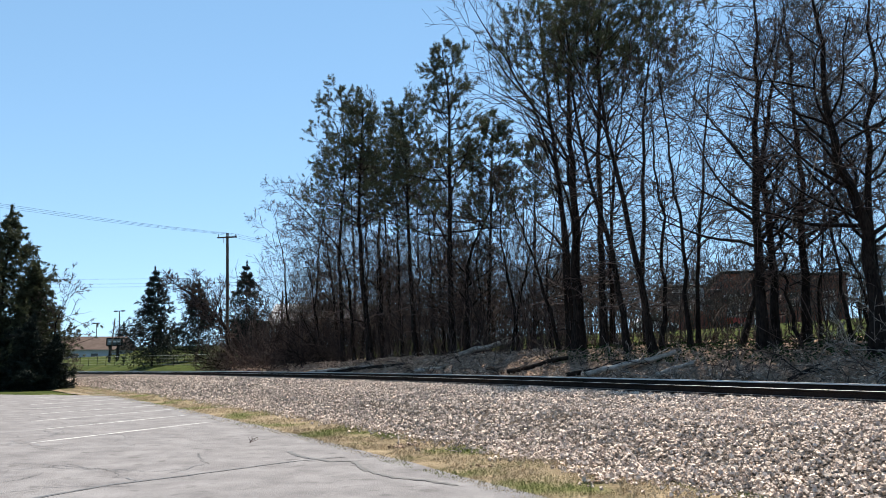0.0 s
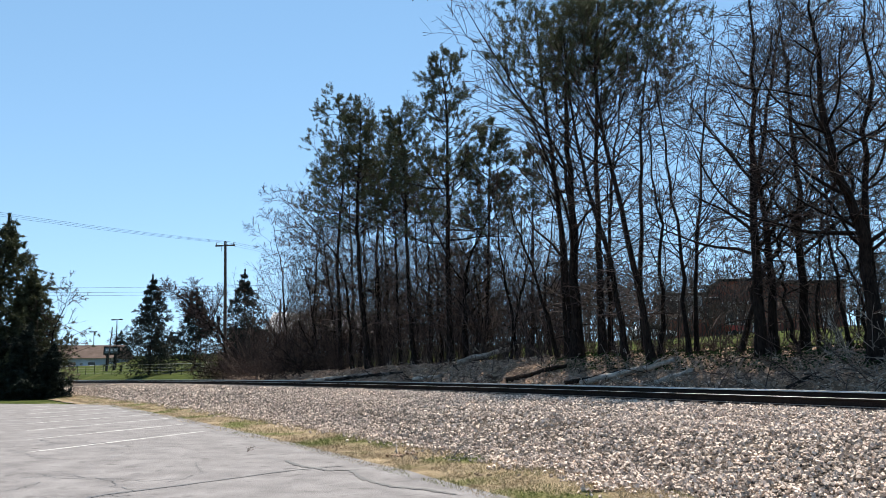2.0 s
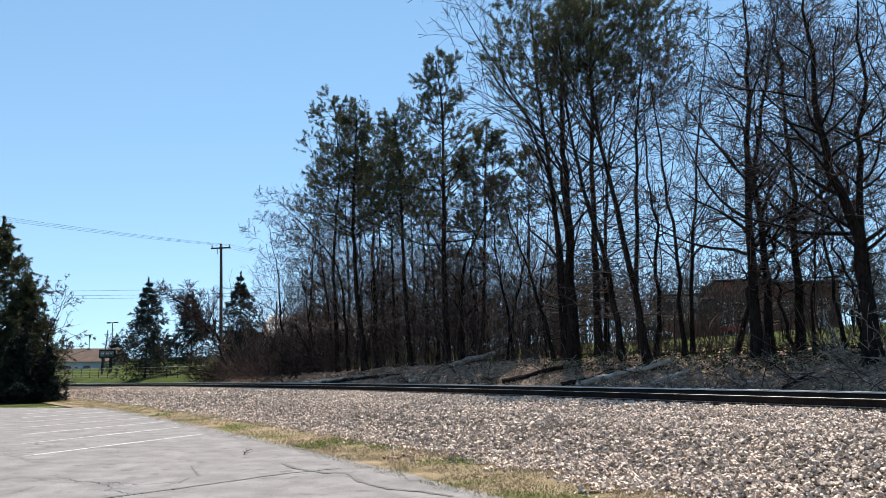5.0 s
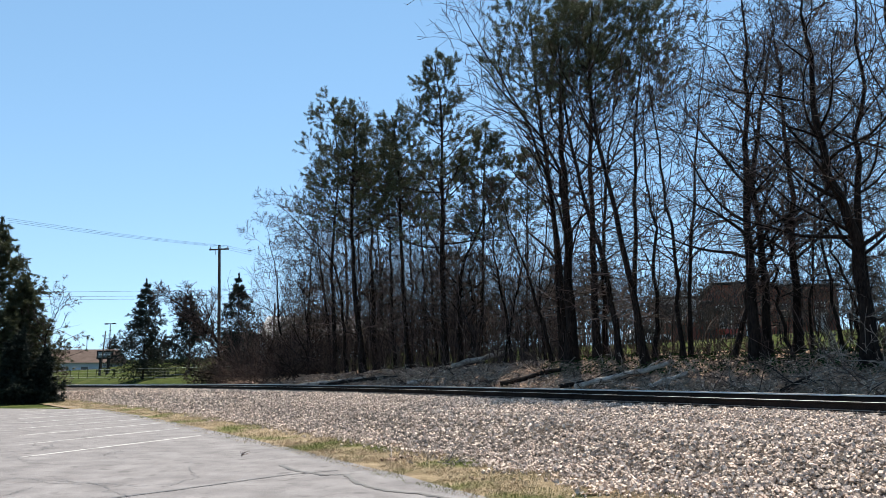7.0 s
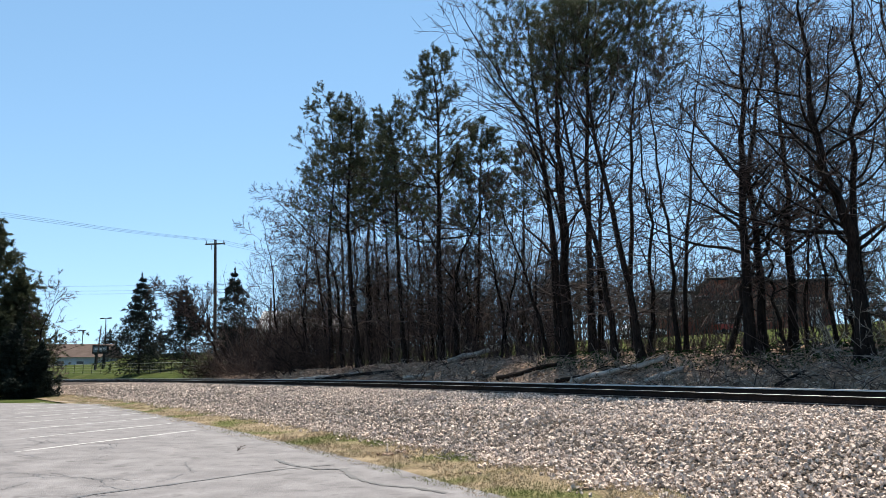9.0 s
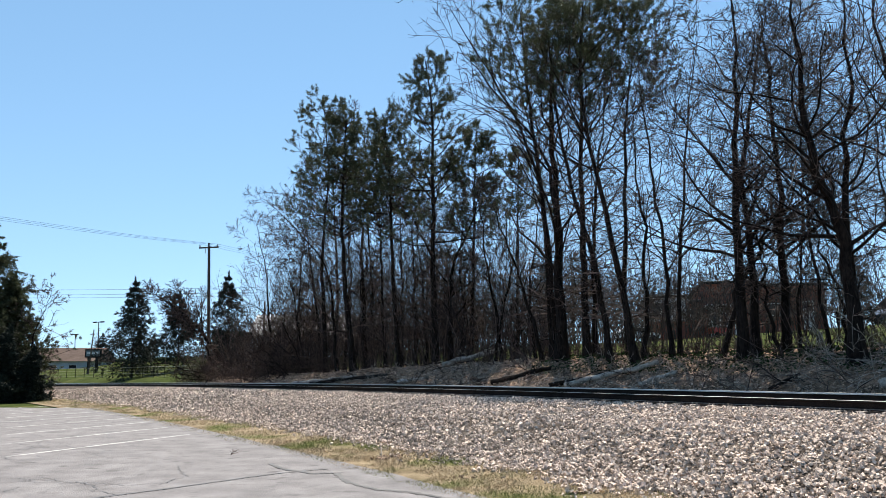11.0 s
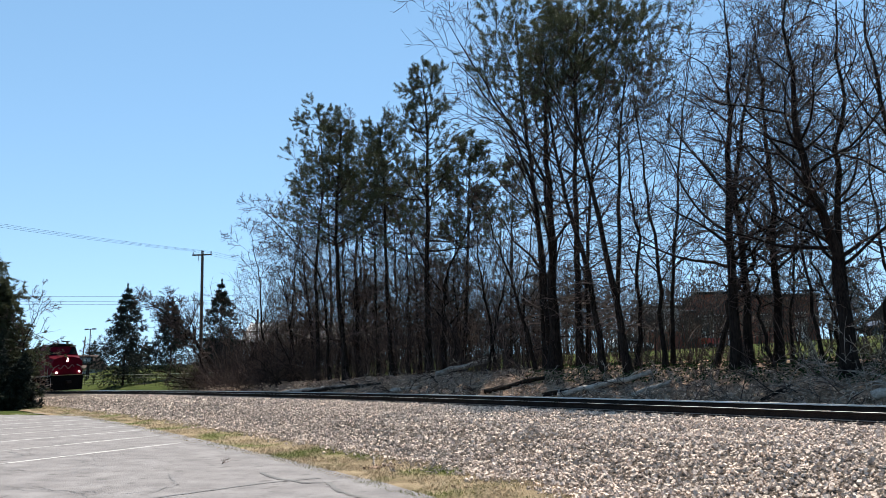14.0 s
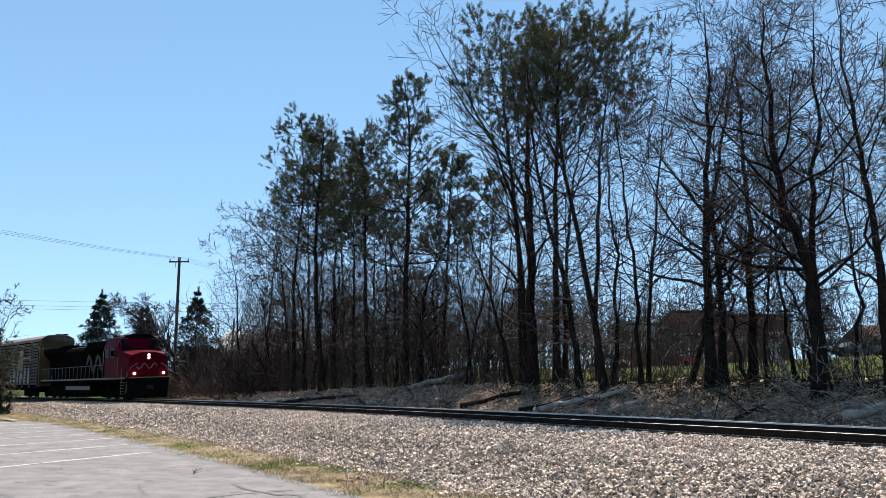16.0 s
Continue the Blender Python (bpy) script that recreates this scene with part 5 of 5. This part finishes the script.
for k in (-1.56, 1.56):
    for a in (6.2, 7.3):
        part("side_window", Build().box((a, k - 0.02, 3.1), (a + 0.85, k + 0.02, 3.8), 0.01), M_CAB_GLASS, cab, "dark side window")
part("cab_roof", hull([(-1.3, 4.5), (1.3, 4.5), (0.65, 4.79), (-0.65, 4.79)], 5.8, [(-1.3, 4.5), (1.3, 4.5), (0.65, 4.79), (-0.65, 4.79)], 8.8), M_LOCO_BLACK, loco, "black cab roof")
part("horn", Build().tube([(6.2, 0.4, 4.78), (6.2, 0.4, 5.0), (6.7, 0.4, 5.02)], [0.05, 0.05, 0.09], 8), M_SILVER, loco, "air horn")
for z in (3.0, 3.19):
    part("headlight", Build().tube([(10.5, 0, z), (10.6, 0, z)], 0.078, 14), M_LAMP, nose, "lit headlight")
for k in (-1.05, 1.05):
    part("ditch_light", Build().tube([(10.62, k, 1.88), (10.78, k, 1.88)], 0.082, 14), M_LAMP, loco, "lit ditch light")
part("anticlimber", Build().box((10.3, -1.5, 1.45), (10.75, 1.5, 1.62), 0.03), M_LOCO_BLACK, loco, "black front platform edge")
part("front_stripe", Build().box((10.75, -1.45, 1.56), (10.765, 1.45, 1.63)), M_TAG_Y, loco, "yellow edge stripe")
part("plow", hull([(-1.5, 0.15), (1.5, 0.15), (1.5, 1.45), (-1.5, 1.45)], 10.2, [(-1.35, 0.12), (1.35, 0.12), (1.45, 1.45), (-1.45, 1.45)], 10.72), M_LOCO_BLACK, loco, "black snow plow")
part("air_reservoir", Build().tube([(3.2, 0.9, 0.9), (4.1, 0.9, 0.9)], 0.3, 12).tube([(3.2, -0.9, 0.9), (4.1, -0.9, 0.9)], 0.3, 12), M_LOCO_BLACK, loco, "black air reservoirs")
# Added block hides lit ballast beneath, so the underside reads as black shade.
part("underframe_shade_block", Build().box((-9.9, -0.7, 0.35), (10.2, 0.7, 1.35), 0.04), M_LOCO_BLACK, loco, "added black block standing in for shade under the frame")
part("coupler", Build().box((10.6, -0.2, 0.75), (11.2, 0.2, 1.05), 0.05), M_RAIL, loco, "coupler")
for k in (-1, 1):
    part("step_well", Build().box((9.6, k * 1.5 - 0.06, 0.4), (10.3, k * 1.5 + 0.06, 1.4), 0.02), M_LOCO_BLACK, loco, "boarding steps")
    for i in range(17):
        x = -9.9 + i * 0.96
        part("stanchion", Build().tube([(x, k * 1.46, 1.6), (x, k * 1.46, 2.6)], 0.02, 5), M_LOCO_GREY, loco, "handrail post")
    part("handrail", Build().tube([(-10.0, k * 1.46, 2.6), (5.6, k * 1.46, 2.6)], 0.022, 5), M_LOCO_GREY, loco, "handrail")
    part("nose_handrail", Build().tube([(10.35, k * 1.47, 0.5), (10.35, k * 1.47, 1.75), (10.68, k * 1.3, 2.35), (10.68, k * 0.85, 2.6)], 0.028, 6), M_LOCO_WHITE, loco, "pale front handrail")
    part("step_rail", Build().tube([(9.55, k * 1.53, 0.5), (9.55, k * 1.53, 2.2), (9.9, k * 1.4, 2.75)], 0.025, 6), M_LOCO_WHITE, loco, "pale step handrail")
for k in (-1, 1):
    pts = [(0.6 + 0.4 * i, k * 0.985, 2.75 + 0.75 * math.sin(i * 1.25)) for i in range(11)]
    part("emblem", Build().tube(pts, 0.1, 6), M_LOCO_GREY, loco, "faded grey wave-shaped emblem")
part("nose_emblem", Build().tube([(10.56, 0.62 - 0.147 * i, 2.4 + 0.2 * math.sin(i * 1.25)) for i in range(11)], 0.05, 6), M_PALE_RED, nose, "pale emblem")
part("fuel_tank", Build().prism([(-1.3, 0.22), (1.3, 0.22), (1.45, 0.5), (1.45, 1.3), (-1.45, 1.3), (-1.45, 0.5)], "x", -3.2, 3.0), M_LOCO_BLACK, loco, "black fuel tank")
for k in (-1.46, 1.46):
    part("tank_band", Build().box((-3.0, k - 0.012, 0.75), (2.8, k + 0.012, 1.05)), M_LOCO_GREY, loco, "grey tank band")
for k in (-1, 1):
    part("number_board", Build().box((8.66, k * 1.12 - 0.3, 4.46), (8.74, k * 1.12 + 0.3, 4.62), 0.01), M_LOCO_GREY, cab, "small pale board over the windshield")
    part("mirror", Build().box((8.1, k * 1.72 - 0.12, 3.2), (8.16, k * 1.72 + 0.12, 3.6), 0.02), M_LOCO_BLACK, cab, "black side mirror")
    part("cab_door", Build().box((5.96, k * 1.56 - 0.02, 1.75), (6.12, k * 1.56 + 0.02, 3.7), 0.01), M_LOCO_BLACK, cab, "dark door seam")
    part("grab_iron", Build().tube([(8.9, k * 1.57, 1.7), (8.9, k * 1.62, 2.2), (8.9, k * 1.57, 3.1)], 0.02, 5), M_LOCO_GREY, cab, "grab iron")
    for i in range(5):
        part("step", Build().box((9.62, k * 1.57 - 0.06, 0.45 + i * 0.2), (10.28, k * 1.57 + 0.06, 0.48 + i * 0.2)), M_LOCO_GREY, loco, "worn step tread")
    part("intake_grille", Build().box((4.2, k * 1.0 - 0.04, 2.6), (5.6, k * 1.0 + 0.04, 3.8), 0.02), M_LOCO_GREY, hood, "dusty intake grille")
part("nose_door", Build().box((10.54, -0.36, 1.75), (10.58, 0.36, 2.85), 0.02), M_LOCO_RED, nose, "red nose door")
part("hood_walkway", Build().box((-5.3, -0.45, 4.22), (0.5, 0.45, 4.3), 0.02), M_LOCO_GREY, hood, "dusty hood top")
for i in range(3):
    part("fan", Build().tube([(-8.7 + i * 1.2, 0, 4.48), (-8.7 + i * 1.2, 0, 4.6)], 0.5, 16), M_LOCO_BLACK, loco, "round cooling fan")
truck(loco, 6.7, 3, 1.7)
truck(loco, -6.7, 3, 1.7)

rack = thing("autorack_car", None, "tall enclosed car-carrier wagon with ochre ends and graffiti", "railway wagon", "train")
RACK_LEN = 27.6
half = RACK_LEN / 2
part("floor_frame", Build().box((-half, -1.35, 0.75), (half, 1.35, 1.1), 0.03), M_LOCO_BLACK, rack, "dark underframe")
for k in (-1, 1):
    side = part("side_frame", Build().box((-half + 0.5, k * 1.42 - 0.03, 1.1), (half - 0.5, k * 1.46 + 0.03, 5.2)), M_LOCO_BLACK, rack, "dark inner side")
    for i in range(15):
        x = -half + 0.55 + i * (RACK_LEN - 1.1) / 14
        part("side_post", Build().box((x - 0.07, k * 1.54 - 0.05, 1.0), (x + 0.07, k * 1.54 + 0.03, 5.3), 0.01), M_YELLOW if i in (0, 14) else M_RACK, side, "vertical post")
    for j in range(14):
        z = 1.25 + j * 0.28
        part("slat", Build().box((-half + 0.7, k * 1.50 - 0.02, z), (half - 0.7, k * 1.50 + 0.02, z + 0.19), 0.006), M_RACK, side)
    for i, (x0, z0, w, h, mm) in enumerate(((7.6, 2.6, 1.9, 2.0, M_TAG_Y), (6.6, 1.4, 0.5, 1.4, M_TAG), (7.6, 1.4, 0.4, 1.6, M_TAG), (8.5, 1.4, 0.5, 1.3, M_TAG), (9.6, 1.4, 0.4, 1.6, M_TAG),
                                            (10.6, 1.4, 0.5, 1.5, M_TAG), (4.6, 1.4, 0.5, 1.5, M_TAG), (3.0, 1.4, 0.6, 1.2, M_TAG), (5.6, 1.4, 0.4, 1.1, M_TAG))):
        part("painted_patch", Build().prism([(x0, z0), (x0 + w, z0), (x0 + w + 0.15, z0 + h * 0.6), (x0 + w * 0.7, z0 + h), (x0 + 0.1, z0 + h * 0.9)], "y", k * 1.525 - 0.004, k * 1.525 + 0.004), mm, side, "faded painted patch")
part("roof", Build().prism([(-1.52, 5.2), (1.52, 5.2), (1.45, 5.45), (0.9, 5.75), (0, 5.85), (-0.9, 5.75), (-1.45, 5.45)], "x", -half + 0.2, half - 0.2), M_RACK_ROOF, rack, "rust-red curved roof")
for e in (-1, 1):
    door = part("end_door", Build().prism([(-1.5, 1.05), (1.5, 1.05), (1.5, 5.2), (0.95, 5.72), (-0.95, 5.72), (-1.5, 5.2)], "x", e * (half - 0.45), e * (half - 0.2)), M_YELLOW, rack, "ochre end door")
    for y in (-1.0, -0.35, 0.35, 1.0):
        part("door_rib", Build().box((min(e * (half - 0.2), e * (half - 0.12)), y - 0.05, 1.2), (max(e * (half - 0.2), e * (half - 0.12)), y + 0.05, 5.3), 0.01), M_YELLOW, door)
    part("coupler", Build().box((min(e * half, e * (half + 0.5)), -0.2, 0.75), (max(e * half, e * (half + 0.5)), 0.2, 1.05), 0.04), M_RAIL, rack, "coupler")
truck(rack, 10.2, 2, 1.75)
truck(rack, -10.2, 2, 1.75)

SPEED, NOSE_AT_END = 13.36, 53.7
arc, table = 0.0, [(0.0, 20.0)]
uu = 20.0
while uu < 420:
    k = -0.481 - 0.0058 * uu
    arc += math.hypot(1, k) * 0.25
    uu += 0.25
    table.append((arc, uu))
TA, TU = np.array(table).T


def on_track(s):
    """Place on the track's centre line, s metres back from the end of the table."""
    u = float(np.interp(s, TA, TU))
    x, y, _ = at_track(u, 0)
    return Vector((x, y, rail_z(min(u, 95)) + CANT / 2 + 0.003))


def vehicle_pose(s, base):
    a, b = on_track(s - base), on_track(s + base)
    d = (a - b).normalized()
    side = Vector((0, 0, 1)).cross(d).normalized()
    up = (d.cross(side) - side * (CANT / GAUGE) * 1.0).normalized()
    side = up.cross(d)
    m = Matrix((d, side, up)).transposed().to_4x4()
    m.translation = (a + b) / 2
    return m


def motions():
    s_end = float(np.interp(NOSE_AT_END, TU, TA))
    for car, back, base in ((loco, 10.8, 6.7), (rack, 10.8 + 10.4 + 0.2 + RACK_LEN / 2, 10.2)):
        rows = []
        for i in range(33):
            t = i * 0.5
            rows.append((t, vehicle_pose(s_end + back + SPEED * (16.0 - t), base)))
        walk(car, rows)


motions()
